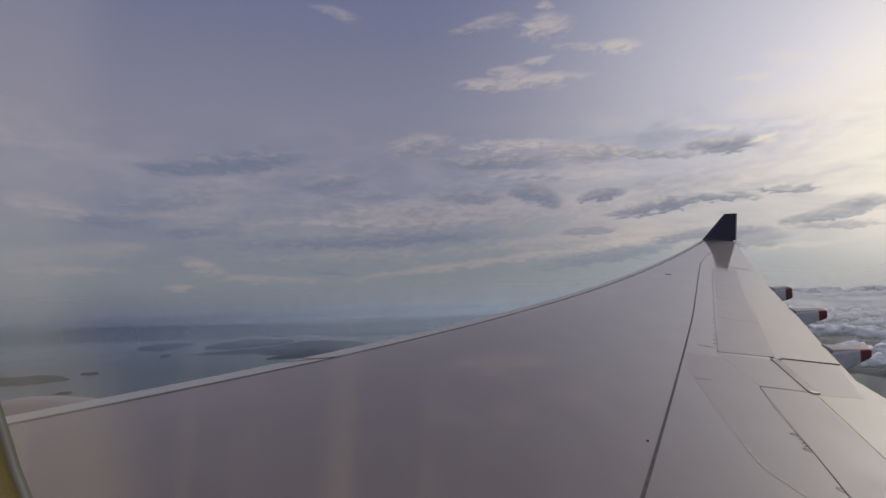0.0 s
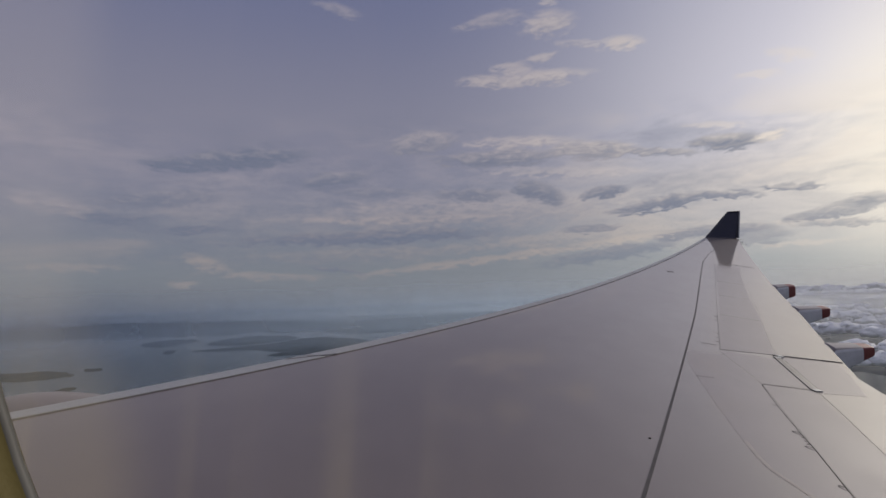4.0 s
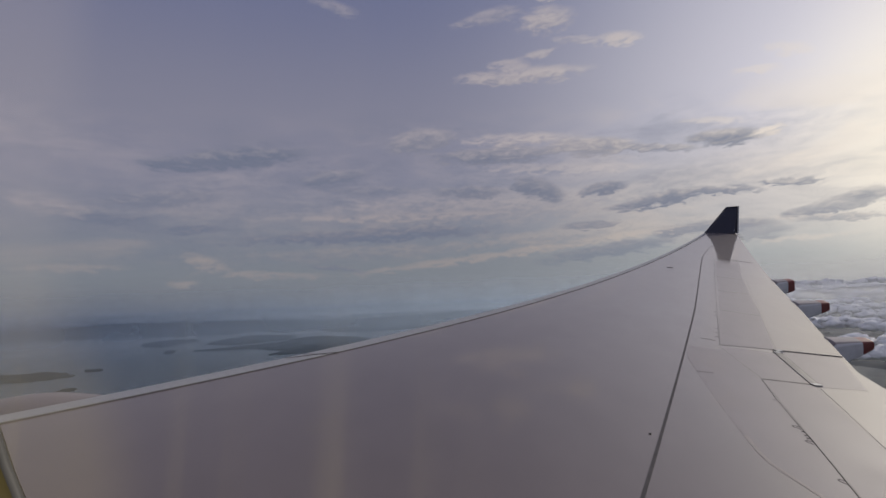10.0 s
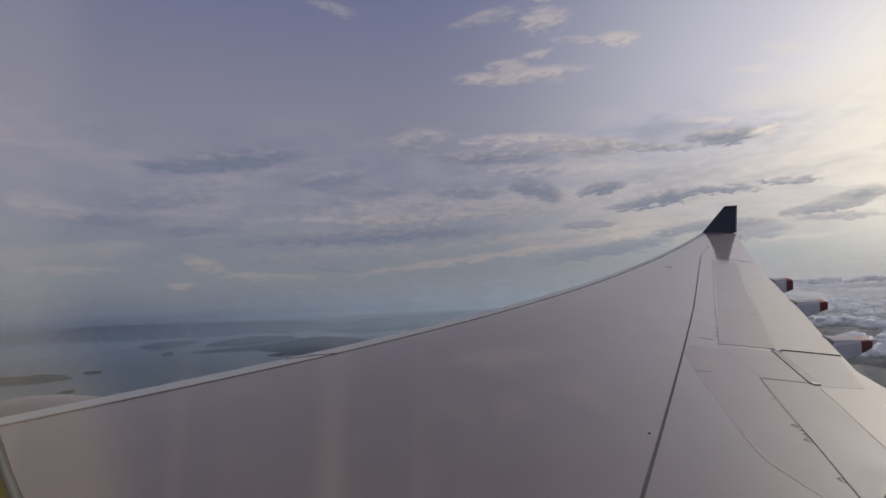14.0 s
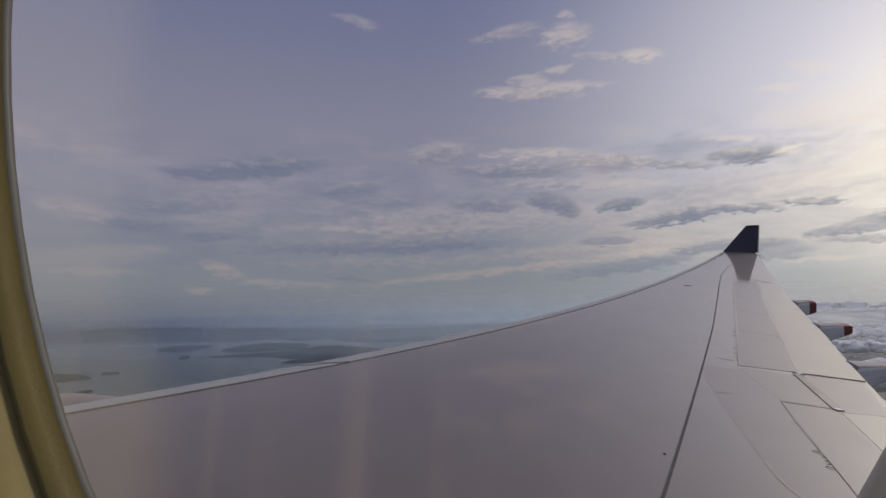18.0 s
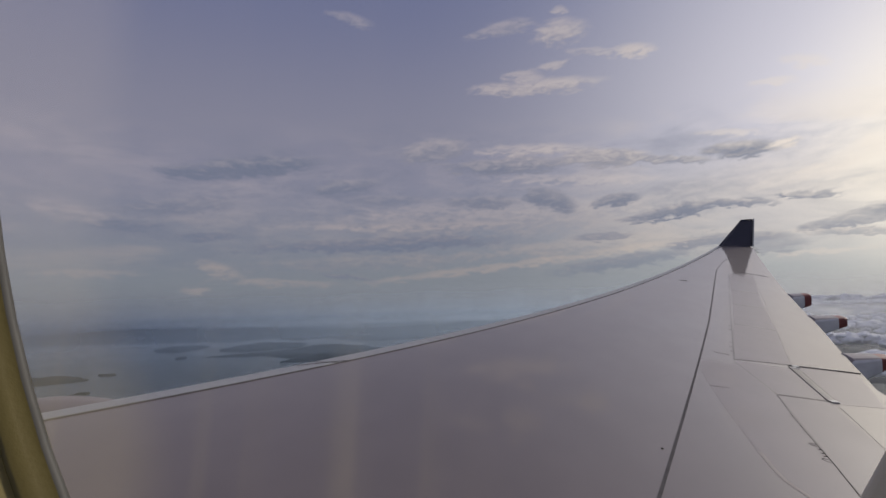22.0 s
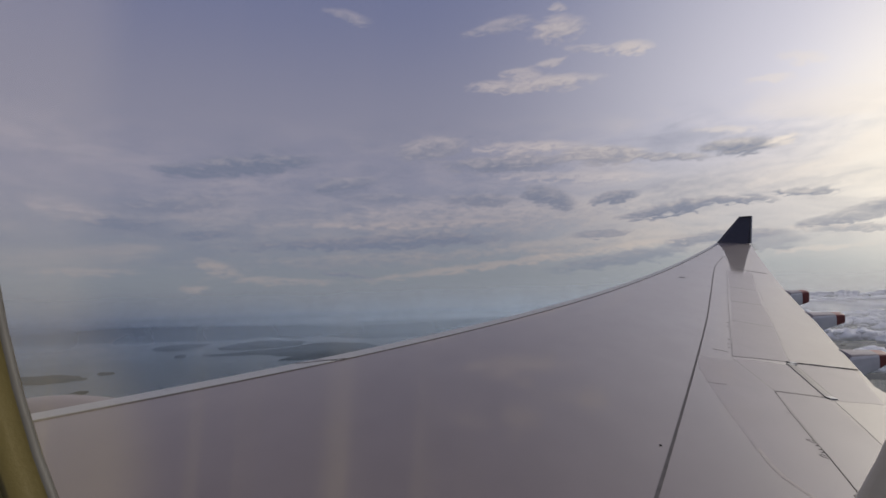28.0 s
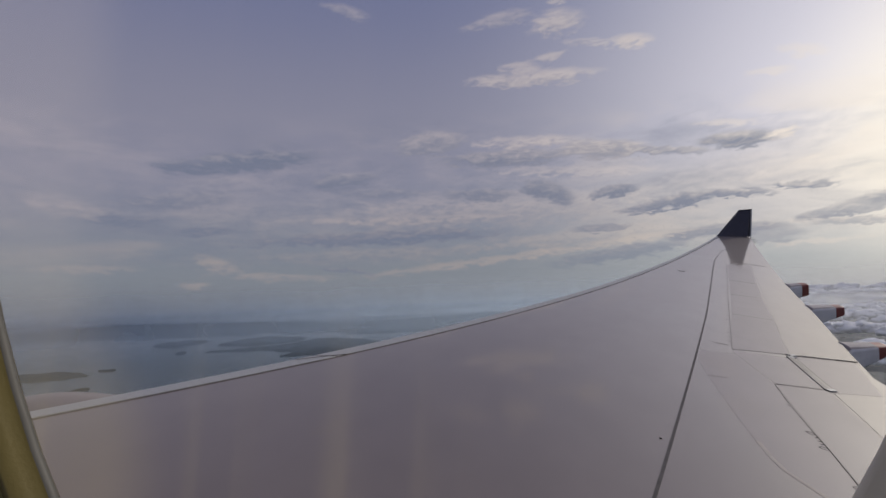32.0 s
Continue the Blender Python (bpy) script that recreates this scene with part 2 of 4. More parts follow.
METAL = material("bare_metal", (0.30, 0.275, 0.24), 0.65, 0.0, vary=0.12, grain=9.0)
NAVY = material("navy_paint", (0.026, 0.029, 0.055), 0.45, gloss=0.25, vary=0.15, grain=4.0)
RED = material("red_paint", (0.20, 0.030, 0.026), 0.5, vary=0.2, grain=7.0)
# fairing flanks nearly white: light from the clouds below, put into the colour
FLANK_LIT = material("fairing_flank_lit", (0.76, 0.745, 0.72), 0.5, vary=0.15, grain=5.0)
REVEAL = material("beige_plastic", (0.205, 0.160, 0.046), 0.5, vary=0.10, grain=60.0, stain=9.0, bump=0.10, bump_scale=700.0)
BEZEL = material("yellowish_plastic", (0.42, 0.335, 0.135), 0.45, vary=0.10, grain=60.0, stain=9.0, bump=0.08, bump_scale=700.0)
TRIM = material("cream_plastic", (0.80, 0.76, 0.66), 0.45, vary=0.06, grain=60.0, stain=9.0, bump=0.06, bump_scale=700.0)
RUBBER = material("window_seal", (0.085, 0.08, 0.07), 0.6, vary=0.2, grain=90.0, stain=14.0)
# sunlight on the window's aft edge, put into a paler, warmer colour
AFT_LIT = material("sunlit_cream_plastic", (0.86, 0.75, 0.56), 0.45, vary=0.06, grain=60.0, stain=9.0, bump=0.06, bump_scale=700.0)
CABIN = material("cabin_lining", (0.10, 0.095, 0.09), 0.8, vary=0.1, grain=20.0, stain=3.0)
# forest and coast: some of the haze's blue and paleness is in the colour
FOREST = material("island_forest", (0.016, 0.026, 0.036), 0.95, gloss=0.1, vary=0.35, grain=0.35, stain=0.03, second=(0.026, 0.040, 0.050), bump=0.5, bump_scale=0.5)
COAST_HAZED = material("coast_hazed", (0.080, 0.098, 0.112), 0.95, gloss=0.1, vary=0.35, grain=0.2, stain=0.02, second=(0.14, 0.15, 0.155), bump=0.4, bump_scale=0.3)
TOWN_GREEN = material("town_green", (0.022, 0.030, 0.030), 0.95, gloss=0.1, vary=0.4, grain=0.6, stain=0.06, second=(0.055, 0.056, 0.050), bump=0.5, bump_scale=0.8)
ROOF_RED = material("roof_red", (0.17, 0.085, 0.060), 0.8, vary=0.4, grain=1.0, stain=0.1)
ROOF_PALE = material("roof_pale", (0.19, 0.185, 0.18), 0.7, vary=0.4, grain=1.0, stain=0.1)
HULL = material("ship_hull", (0.06, 0.06, 0.07), 0.6, vary=0.25, grain=1.2, stain=0.3)
DECK = material("ship_deck", (0.16, 0.10, 0.08), 0.7, vary=0.25, grain=1.2, stain=0.3)
HOUSE = material("ship_house", (0.55, 0.54, 0.52), 0.6, vary=0.15, grain=1.2, stain=0.3)
FOAM = material("wake_foam", (0.60, 0.63, 0.65), 0.8, vary=0.2, grain=1.0, stain=0.2)


def make_water():
    m = bpy.data.materials.new("sea_water")
    m.use_nodes = True
    n = Nodes(m.node_tree)
    place = n.add("ShaderNodeTexCoord").outputs["Object"]
    drift = n.noise(place, 0.004, 5.0, 0.6, 0.6)
    b = n.add("ShaderNodeBsdfPrincipled")
    n.put(b.inputs["Base Color"], n.mix(n.step(drift, 0.35, 0.65), (0.007, 0.031, 0.037), (0.011, 0.037, 0.043)))
    n.put(b.inputs["Roughness"], n.step(drift, 0.3, 0.7, 0.20, 0.27))
    b.inputs["IOR"].default_value = 1.33
    b.inputs["Specular IOR Level"].default_value = 0.55
    relief = n.add("ShaderNodeBump")
    relief.inputs["Strength"].default_value = 0.04
    relief.inputs["Distance"].default_value = 0.25
    n.put(relief.inputs["Height"], n.noise(n.stretch(place, (1.0, 0.6, 1.0)), 0.8, 6.0, 0.6))
    n.put(b.inputs["Normal"], relief.outputs[0])
    n.put(n.add("ShaderNodeOutputMaterial").inputs[0], b.outputs[0])
    return m


SEA = -75.0


def make_haze(name, density, low, high, foot):
    """Thin mist: lets most light through and scatters the rest; it thins out with height."""
    m = bpy.data.materials.new(name)
    m.use_nodes = True
    n = Nodes(m.node_tree)
    place = n.add("ShaderNodeNewGeometry").outputs["Position"]
    split = n.add("ShaderNodeSeparateXYZ")
    n.put(split.inputs[0], place)
    thin = n.math("MULTIPLY", n.step(split.outputs[2], high, low), n.step(split.outputs[2], SEA, SEA + foot))
    drift = n.noise(place, 0.006, 4.0)
    bearing = n.math("MULTIPLY", n.math("ARCTAN2", split.outputs[0], split.outputs[1]), 57.2958)
    thin = n.math("MULTIPLY", thin, n.step(bearing, 10.0, 30.0, 1.0, 1.0 if high > 100 else 1.15))   # thicker towards the mainland
    clear = n.add("ShaderNodeBsdfTransparent")
    mist = n.add("ShaderNodeMixShader")
    mist.inputs[0].default_value = 0.62
    front, behind = n.add("ShaderNodeBsdfDiffuse"), n.add("ShaderNodeBsdfTranslucent")
    for s in (front, behind):
        n.put(s.inputs["Color"], n.mix(n.step(bearing, 16.0, 32.0), (0.72, 0.86, 1.0), (0.90, 0.92, 0.94)))   # the sun's warmth is put into the mist's colour on this side
    n.put(mist.inputs[1], front.outputs[0])
    n.put(mist.inputs[2], behind.outputs[0])
    both = n.add("ShaderNodeMixShader")
    n.put(both.inputs[0], n.math("MULTIPLY", n.math("MULTIPLY", thin, density), n.step(drift, 0.2, 0.8, 0.8, 1.2)))
    n.put(both.inputs[1], clear.outputs[0])
    n.put(both.inputs[2], mist.outputs[0])
    n.put(n.add("ShaderNodeOutputMaterial").inputs[0], both.outputs[0])
    return m


def make_cloud():
    m = bpy.data.materials.new("cloud_vapour")
    m.use_nodes = True
    n = Nodes(m.node_tree)
    place = n.add("ShaderNodeTexCoord").outputs["Object"]
    puff = n.noise(place, 0.22, 6.0, 0.6)
    front, behind = n.add("ShaderNodeBsdfDiffuse"), n.add("ShaderNodeBsdfTranslucent")
    for s in (front, behind):
        n.put(s.inputs["Color"], n.mix(n.step(puff, 0.3, 0.7), (0.90, 0.91, 0.93), (0.99, 0.98, 0.95)))
    mist = n.add("ShaderNodeMixShader")
    mist.inputs[0].default_value = 0.08
    n.put(mist.inputs[1], front.outputs[0])
    n.put(mist.inputs[2], behind.outputs[0])
    relief = n.add("ShaderNodeBump")
    relief.inputs["Strength"].default_value = 0.35
    relief.inputs["Distance"].default_value = 3.0
    n.put(relief.inputs["Height"], puff)
    n.put(front.inputs["Normal"], relief.outputs[0])
    n.put(n.add("ShaderNodeOutputMaterial").inputs[0], mist.outputs[0])
    return m


def make_pane():
    """Scuffed acrylic: clear, with a film of dust and streaks that thickens towards the forward edge."""
    m = bpy.data.materials.new("scuffed_acrylic")
    m.use_nodes = True
    n = Nodes(m.node_tree)
    place = n.add("ShaderNodeTexCoord").outputs["Object"]
    split = n.add("ShaderNodeSeparateXYZ")
    n.put(split.inputs[0], place)
    x = split.outputs[0]
    streak = n.noise(n.stretch(place, (60.0, 1.0, 1.5)), 1.0, 2.0, 0.5)
    smear = n.noise(n.stretch(place, (14.0, 1.0, 5.0)), 1.0, 4.0)
    low = n.step(split.outputs[2], 0.015, -0.045)
    edge = n.step(n.math("ADD", x, n.math("ADD", n.math("MULTIPLY", n.math("SUBTRACT", smear, 0.5), 0.02), n.math("MULTIPLY", low, -0.026))), -0.106, -0.130)
    film = n.math("MULTIPLY", edge, n.math("SUBTRACT", 0.14, n.math("MULTIPLY", low, 0.02)))
    film = n.math("ADD", film, n.math("MULTIPLY", n.step(streak, 0.50, 0.75), n.math("MULTIPLY", n.step(x, 0.04, -0.09), n.math("ADD", 0.018, n.math("MULTIPLY", low, 0.10)))))
    film = n.math("ADD", film, n.math("MULTIPLY", smear, 0.02))
    clear = n.add("ShaderNodeBsdfTransparent")
    clear.inputs[0].default_value = (0.97, 0.97, 0.96, 1)
    dust = n.add("ShaderNodeBsdfTranslucent")
    n.put(dust.inputs[0], n.mix(n.step(split.outputs[2], 0.04, -0.05), (0.88, 0.82, 0.80), (0.90, 0.77, 0.42)))
    both = n.add("ShaderNodeMixShader")
    n.put(both.inputs[0], film)
    n.put(both.inputs[1], clear.outputs[0])
    n.put(both.inputs[2], dust.outputs[0])
    n.put(n.add("ShaderNodeOutputMaterial").inputs[0], both.outputs[0])
    return m


WATER, CLOUD, PANE = make_water(), make_cloud(), make_pane()


# ---------------------------------------------------------------- mesh helpers
def mesh_of(name, verts, faces, mat, smooth=True, mats=None, pick=None):
    me = bpy.data.meshes.new(name)
    me.from_pydata([tuple(v) for v in verts], [], faces)
    for m in (mats or [mat]):
        me.materials.append(m)
    if smooth:
        me.polygons.foreach_set("use_smooth", [True] * len(me.polygons))
    if pick:
        me.polygons.foreach_set("material_index", pick)
    me.update()
    return me


def thing(name, label, category, m=None, mesh=None, group="", kind=""):
    ob = tagged(new(name, mesh), label, category, group, kind)
    if m is not None:
        ob.matrix_basis = m
    return ob


def child(name, me, parent, label=""):
    ob = tagged(new(name, me), label)
    ob.parent = parent
    return ob


def grid_faces(nu, nv, close=False):
    faces = []
    for i in range(nu - 1):
        for j in range(nv if close else nv - 1):
            k = (j + 1) % nv
            faces.append((i * nv + j, (i + 1) * nv + j, (i + 1) * nv + k, i * nv + k))
    return faces


# ---------------------------------------------------------------- sea, haze
rings, spokes = [0, 60, 140, 260, 420, 640, 950, 1400, 2100, 3100, 4200, 5600], 96
sv = [(0, 0, SEA)]
for r in rings[1:]:
    sv += [(r * math.cos(2 * math.pi * s / spokes), r * math.sin(2 * math.pi * s / spokes), SEA) for s in range(spokes)]
sf = [(0, 1 + s, 1 + (s + 1) % spokes) for s in range(spokes)]
for r in range(len(rings) - 2):
    for s in range(spokes):
        a, b = 1 + r * spokes, 1 + (r + 1) * spokes
        sf.append((a + s, b + s, b + (s + 1) % spokes, a + (s + 1) % spokes))
thing("water", "calm grey-blue sea strait reaching the hazy horizon", "sea", mesh=mesh_of("water", sv, sf, WATER), kind="structure")

for radius, density, high, foot in ((330, 0.12, 0, 34), (640, 0.22, 4, 30), (820, 0.16, 6, 12), (1010, 0.24, 8, 12), (1190, 0.28, 8, 12), (2300, 0.60, 130, 3)):
    hv, n_seg = [], 64
    for z in (SEA - 1, -60, -45, -30, high * 0.5, high + 5):
        hv += [(radius * math.sin(2 * math.pi * s / n_seg), radius * math.cos(2 * math.pi * s / n_seg), z) for s in range(n_seg)]
    thing("backdrop_haze", "thin blue-grey mist lying over the sea", "haze", kind="structure",
          mesh=mesh_of("haze", hv, grid_faces(6, n_seg, True), make_haze("sea_mist", density, -32.0 if high < 100 else -40.0, high, foot)))


# ---------------------------------------------------------------- land
def outline(corners, rough, seed, per=10):
    """A wandering shore round a few corners."""
    rng = random.Random(seed)
    pts, n = [], len(corners)
    size = max(max(c[i] for c in corners) - min(c[i] for c in corners) for i in (0, 1))
    for i in range(n):
        p0, p1, p2, p3 = (Vector(corners[(i + k) % n]) for k in (-1, 0, 1, 2))
        for k in range(per):
            t = k / per
            q = 0.5 * ((2 * p1) + (p2 - p0) * t + (2 * p0 - 5 * p1 + 4 * p2 - p3) * t * t + (3 * p1 - p0 - 3 * p2 + p3) * t ** 3)
            for octave, gain in ((6.0, 1.2), (15.0, 0.9), (38.0, 0.5)):
                w = Vector((q.x / size * octave + seed * 7.1, q.y / size * octave, octave))
                q = q + Vector((noise.noise(w), noise.noise(w + Vector((31, 7, 3))))) * size * rough * gain * 0.09
            pts.append((q.x, q.y))
    return np.array(pts)


def landmass(name, label, corners, height, cells=60, rough=0.5, seed=1, mat=None, category="island", group="", kind=""):
    """Land whose shore follows a rough outline and whose hills rise inland."""
    shore = outline(corners, rough, seed)
    lo, hi = shore.min(0), shore.max(0)
    step = max(hi - lo) / cells
    xs = np.arange(lo[0] - 2 * step, hi[0] + 2.5 * step, step)
    ys = np.arange(lo[1] - 2 * step, hi[1] + 2.5 * step, step)
    gx, gy = np.meshgrid(xs, ys, indexing="ij")
    a, b = shore, np.roll(shore, -1, 0)
    inside = np.zeros(gx.shape, bool)
    dist = np.full(gx.shape, 1e9)
    for (ax, ay), (bx, by) in zip(a, b):
        cross = ((ay > gy) != (by > gy)) & (gx < (bx - ax) * (gy - ay) / ((by - ay) or 1e-9) + ax)
        inside ^= cross
        ll = (bx - ax) ** 2 + (by - ay) ** 2 or 1e-9
        t = np.clip(((gx - ax) * (bx - ax) + (gy - ay) * (by - ay)) / ll, 0, 1)
        dist = np.minimum(dist, np.hypot(gx - ax - t * (bx - ax), gy - ay - t * (by - ay)))
    signed = np.where(inside, dist, -dist)
    span = max(hi - lo)
    verts, index = [], -np.ones(gx.shape, int)
    for i in range(gx.shape[0]):
        for j in range(gx.shape[1]):
            s = signed[i, j]
            if s > -1.6 * step:
                w = Vector((gx[i, j] / span * 6, gy[i, j] / span * 6, seed))
                hill = 0.55 + 0.6 * noise.noise(w) + 0.35 * noise.noise(w * 3.1)
                z = height * (min(1.0, max(s, 0) / (span * 0.12)) ** 0.7) * max(hill, 0.1)
                z += height * 0.10 * noise.noise(w * 14) * (1 if s > 0 else 0) + min(0.05 * step, 0.35 * s)
                index[i, j] = len(verts)
                verts.append((gx[i, j], gy[i, j], SEA + z + 0.04 * height * (s > 0)))
    faces = []
    for i in range(gx.shape[0] - 1):
        for j in range(gx.shape[1] - 1):
            q = (index[i, j], index[i + 1, j], index[i + 1, j + 1], index[i, j + 1])
            if min(q) >= 0 and signed[i:i + 2, j:j + 2].max() > -0.6 * step:
                faces.append(q)
    return thing(name, label, category, mesh=mesh_of(name, verts, faces, mat or FOREST), group=group, kind=kind)


def oval(x, y, rx, ry, turn=0.0, n=8):
    c, s = math.cos(radians(turn)), math.sin(radians(turn))
    return [(x + rx * math.cos(a) * c - ry * math.sin(a) * s, y + rx * math.cos(a) * s + ry * math.sin(a) * c)
            for a in (2 * math.pi * k / n for k in range(n))]


ISLES = "islands in the strait"
landmass("island", "large dark wooded island with deep bays", [(-87, 471), (-94, 530), (-81, 601), (-61, 602), (-46, 579), (-28, 600), (-15, 572), (-11, 536), (6, 533), (15, 571), (37, 585), (45, 551), (37, 524), (39, 493), (27, 475), (55, 458), (70, 436), (70, 388), (54, 345), (24, 325), (1, 334), (-22, 362), (-31, 369), (-42, 349), (-56, 388), (-64, 417), (-86, 444)], 6.0, 150, 0.30, 3, group=ISLES)
landmass("island", "dark wooded island beside a narrow channel", [(-168, 530), (-172, 565), (-194, 641), (-202, 713), (-185, 754), (-163, 771), (-144, 809), (-127, 851), (-105, 824), (-103, 760), (-81, 807), (-61, 749), (-58, 690), (-74, 655), (-105, 651), (-100, 584), (-102, 540), (-100, 493), (-122, 504), (-136, 490), (-146, 508)], 6.0, 150, 0.30, 5, group=ISLES)
landmass("island", "small hook-shaped wooded islet off a larger island", [(60, 330), (70, 338), (84, 318), (72, 308), (62, 288), (57, 305)], 2.0, 44, 0.35, 7, group=ISLES)
for i, (x, y, rx, ry, turn) in enumerate(((-28, 706, 14, 26, -25), (32, 636, 7, 12, -20), (22, 800, 18, 42, -10), (50, 770, 7, 16, -20), (-34, 828, 13, 14, -40), (12, 1030, 22, 34, -40), (-98, 983, 48, 10, -4), (-10, 900, 6, 16, 0),
                                          (110, 800, 22, 60, -12), (158, 1040, 14, 20, 0), (205, 1250, 38, 80, -20), (10, 1235, 75, 30, -50), (-391, 470, 7, 14, 10))):
    landmass("island", "small flat wooded island in hazy distance", oval(x, y, rx, ry, turn), 0.06 * min(rx, ry) + 1.6, 52, 0.7, 20 + i, group=ISLES)
landmass("island", "long low wooded island in blue haze", [(-465, 815), (-429, 855), (-385, 888), (-361, 942), (-351, 1022), (-279, 1006), (-209, 930), (-217, 815), (-243, 730), (-300, 725), (-297, 774), (-375, 821), (-426, 812)], 7.0, 150, 0.35, 42, group=ISLES)
landmass("island", "thin wooded island strip in blue haze", [(-514, 952), (-514, 1073), (-409, 1101), (-372, 1005), (-404, 957), (-439, 916)], 6.0, 130, 0.35, 43, group=ISLES)
landmass("island", "hazy wooded islet in the far strait", [(-517, 822), (-523, 849), (-506, 835), (-486, 797), (-495, 792)], 2.0, 40, 0.4, 44, group=ISLES)
landmass("island", "narrow dark island in blue haze", [(-663, 980), (-677, 1068), (-616, 1085), (-580, 1008), (-585, 923)], 5.0, 90, 0.45, 45, group=ISLES)
landmass("island", "little two-lobed wooded island near a town shore", [(-207, 247), (-215, 258), (-208, 263), (-197, 255), (-188, 247), (-172, 240), (-165, 233), (-174, 228), (-191, 233)], 1.5, 50, 0.30, 50, group=ISLES)
landmass("island", "long wooded headland with a pale tip", [(-420, 285), (-322, 303), (-308, 313), (-291, 322), (-277, 323), (-263, 302), (-255, 281), (-265, 263), (-290, 254), (-420, 230)], 3.0, 60, 0.3, 51, group=ISLES)
landmass("island", "narrow wooded spit of land", [(-640, 585), (-560, 604), (-518, 610), (-474, 583), (-468, 560), (-492, 536), (-540, 520), (-640, 500)], 4.0, 90, 0.5, 52, group=ISLES)
landmass("island", "tiny wooded islet beyond a spit", [(-492, 622), (-476, 628), (-462, 612), (-474, 604)], 1.5, 30, 0.5, 53, group=ISLES)
landmass("coast", "long hazy mainland ridge along the horizon", [(-1332, 1245), (-1142, 1268), (-979, 1254), (-808, 1219), (-697, 1222), (-587, 1225), (-586, 1317), (-469, 1207), (-408, 1270), (-291, 1142), (-195, 1165), (-71, 1214), (60, 1266), (102, 2081), (-119, 2066), (-329, 1853), (-577, 1797), (-1181, 2251), (-1822, 2482), (-2833, 2642)], 16.0, 150, 0.10, 60, category="coast", kind="structure")
landmass("mainland", "flat wooded mainland shore with scattered works", [(137, 805), (133, 700), (144, 648), (163, 603), (179, 559), (201, 533), (238, 546), (250, 531), (262, 515), (254, 492), (250, 452), (270, 470), (293, 500), (296, 470), (420, 400), (760, 420), (1200, 900), (900, 1500), (500, 1200), (363, 1014), (236, 960), (175, 910)], 4.5, 150, 0.22, 61, mat=COAST_HAZED, category="coast", kind="structure")
landmass("town_shore", "built-up wooded shore with red roofs", [(-300, 190), (-231, 215), (-185, 216), (-162, 240), (-157, 262), (-150, 281), (-139, 297), (-125, 310), (-111, 316), (-96, 298), (-77, 240), (-77, 172), (-86, 140), (-300, 120)], 1.2, 130, 0.2, 62, mat=TOWN_GREEN, category="coast", kind="structure")


# ---------------------------------------------------------------- the wing, in the airliner's own axes: x aft, y outboard, z up
SWEEP, ROOT_X, TIP_Y = 0.60086, -6.6514, 27.0


def lead_x(y):
    return ROOT_X + SWEEP * y


def chord(y):
    return float(np.interp(y, (0.0, 2.0, 5.5, 8.6, 9.0, 13.0, 18.0, 27.0), (11.6, 10.36, 8.26, 6.67, 6.58, 5.57, 4.10, 1.50)))


def fullness(y):
    """The chord without its kink, for a fair skin."""
    return 11.6655 - 0.764341 * y + 0.028957 * y * y - 0.00054055 * y ** 3


def top_z(x, y):
    """The wing's upper skin: dihedral, lift bend, incidence and camber."""
    c, size = x - lead_x(y), fullness(y)
    u = min(1.0, max(0.0, c / size))
    slope = float(np.interp(y, (2.0, 27.0), (0.07, 0.0)))
    camber = 0.12 * u * (1 - u) if u < 0.5 else 0.03 - 0.014 * (2 * u - 1) ** 2
    return -1.53191 + 0.0815818 * y + 0.00435382 * y * y - 3.97e-6 * y ** 3 - slope * c + size * (camber - 0.016 * u)


def on_top(x, y, lift=0.0):
    return (x, y, top_z(x, y) + lift)


def wing_skin():
    ups = [0, 0.004, 0.012, 0.025, 0.045, 0.08] + [0.08 + 0.92 * k / 22 for k in range(1, 23)]
    downs = [1.0, 0.9, 0.7, 0.5, 0.35, 0.2, 0.1, 0.05, 0.02, 0.006]
    stations = [0.06 + (TIP_Y - 0.06) * k / 60 for k in range(61)]
    verts = []
    for y in stations:
        size, x = chord(y), lead_x(y)
        for u in ups:
            verts.append(on_top(x + u * size, y))
        for u in downs:
            thick = 0.12 * size * (1.4845 * math.sqrt(u) - 0.63 * u - 1.758 * u * u + 1.4215 * u ** 3 - 0.5075 * u ** 4) * 1.6
            verts.append((x + u * size, y, top_z(x + u * size, y) - max(thick, 0.01)))
    n = len(ups) + len(downs)
    faces = [f for f in grid_faces(len(stations), n, True) if f[0] % n != len(ups) - 1]
    base = len(verts)                                   # a blunt trailing edge with faces of its own
    for i in range(len(stations)):
        verts += [verts[i * n + len(ups) - 1], verts[i * n + len(ups)]]
    faces += [(base + 2 * i, base + 2 * i + 2, base + 2 * i + 3, base + 2 * i + 1) for i in range(len(stations) - 1)]
    faces.append(tuple(range(n)))
    faces.append(tuple(reversed(range(base - n, base))))
    return mesh_of("skin", verts, faces, PAINT)


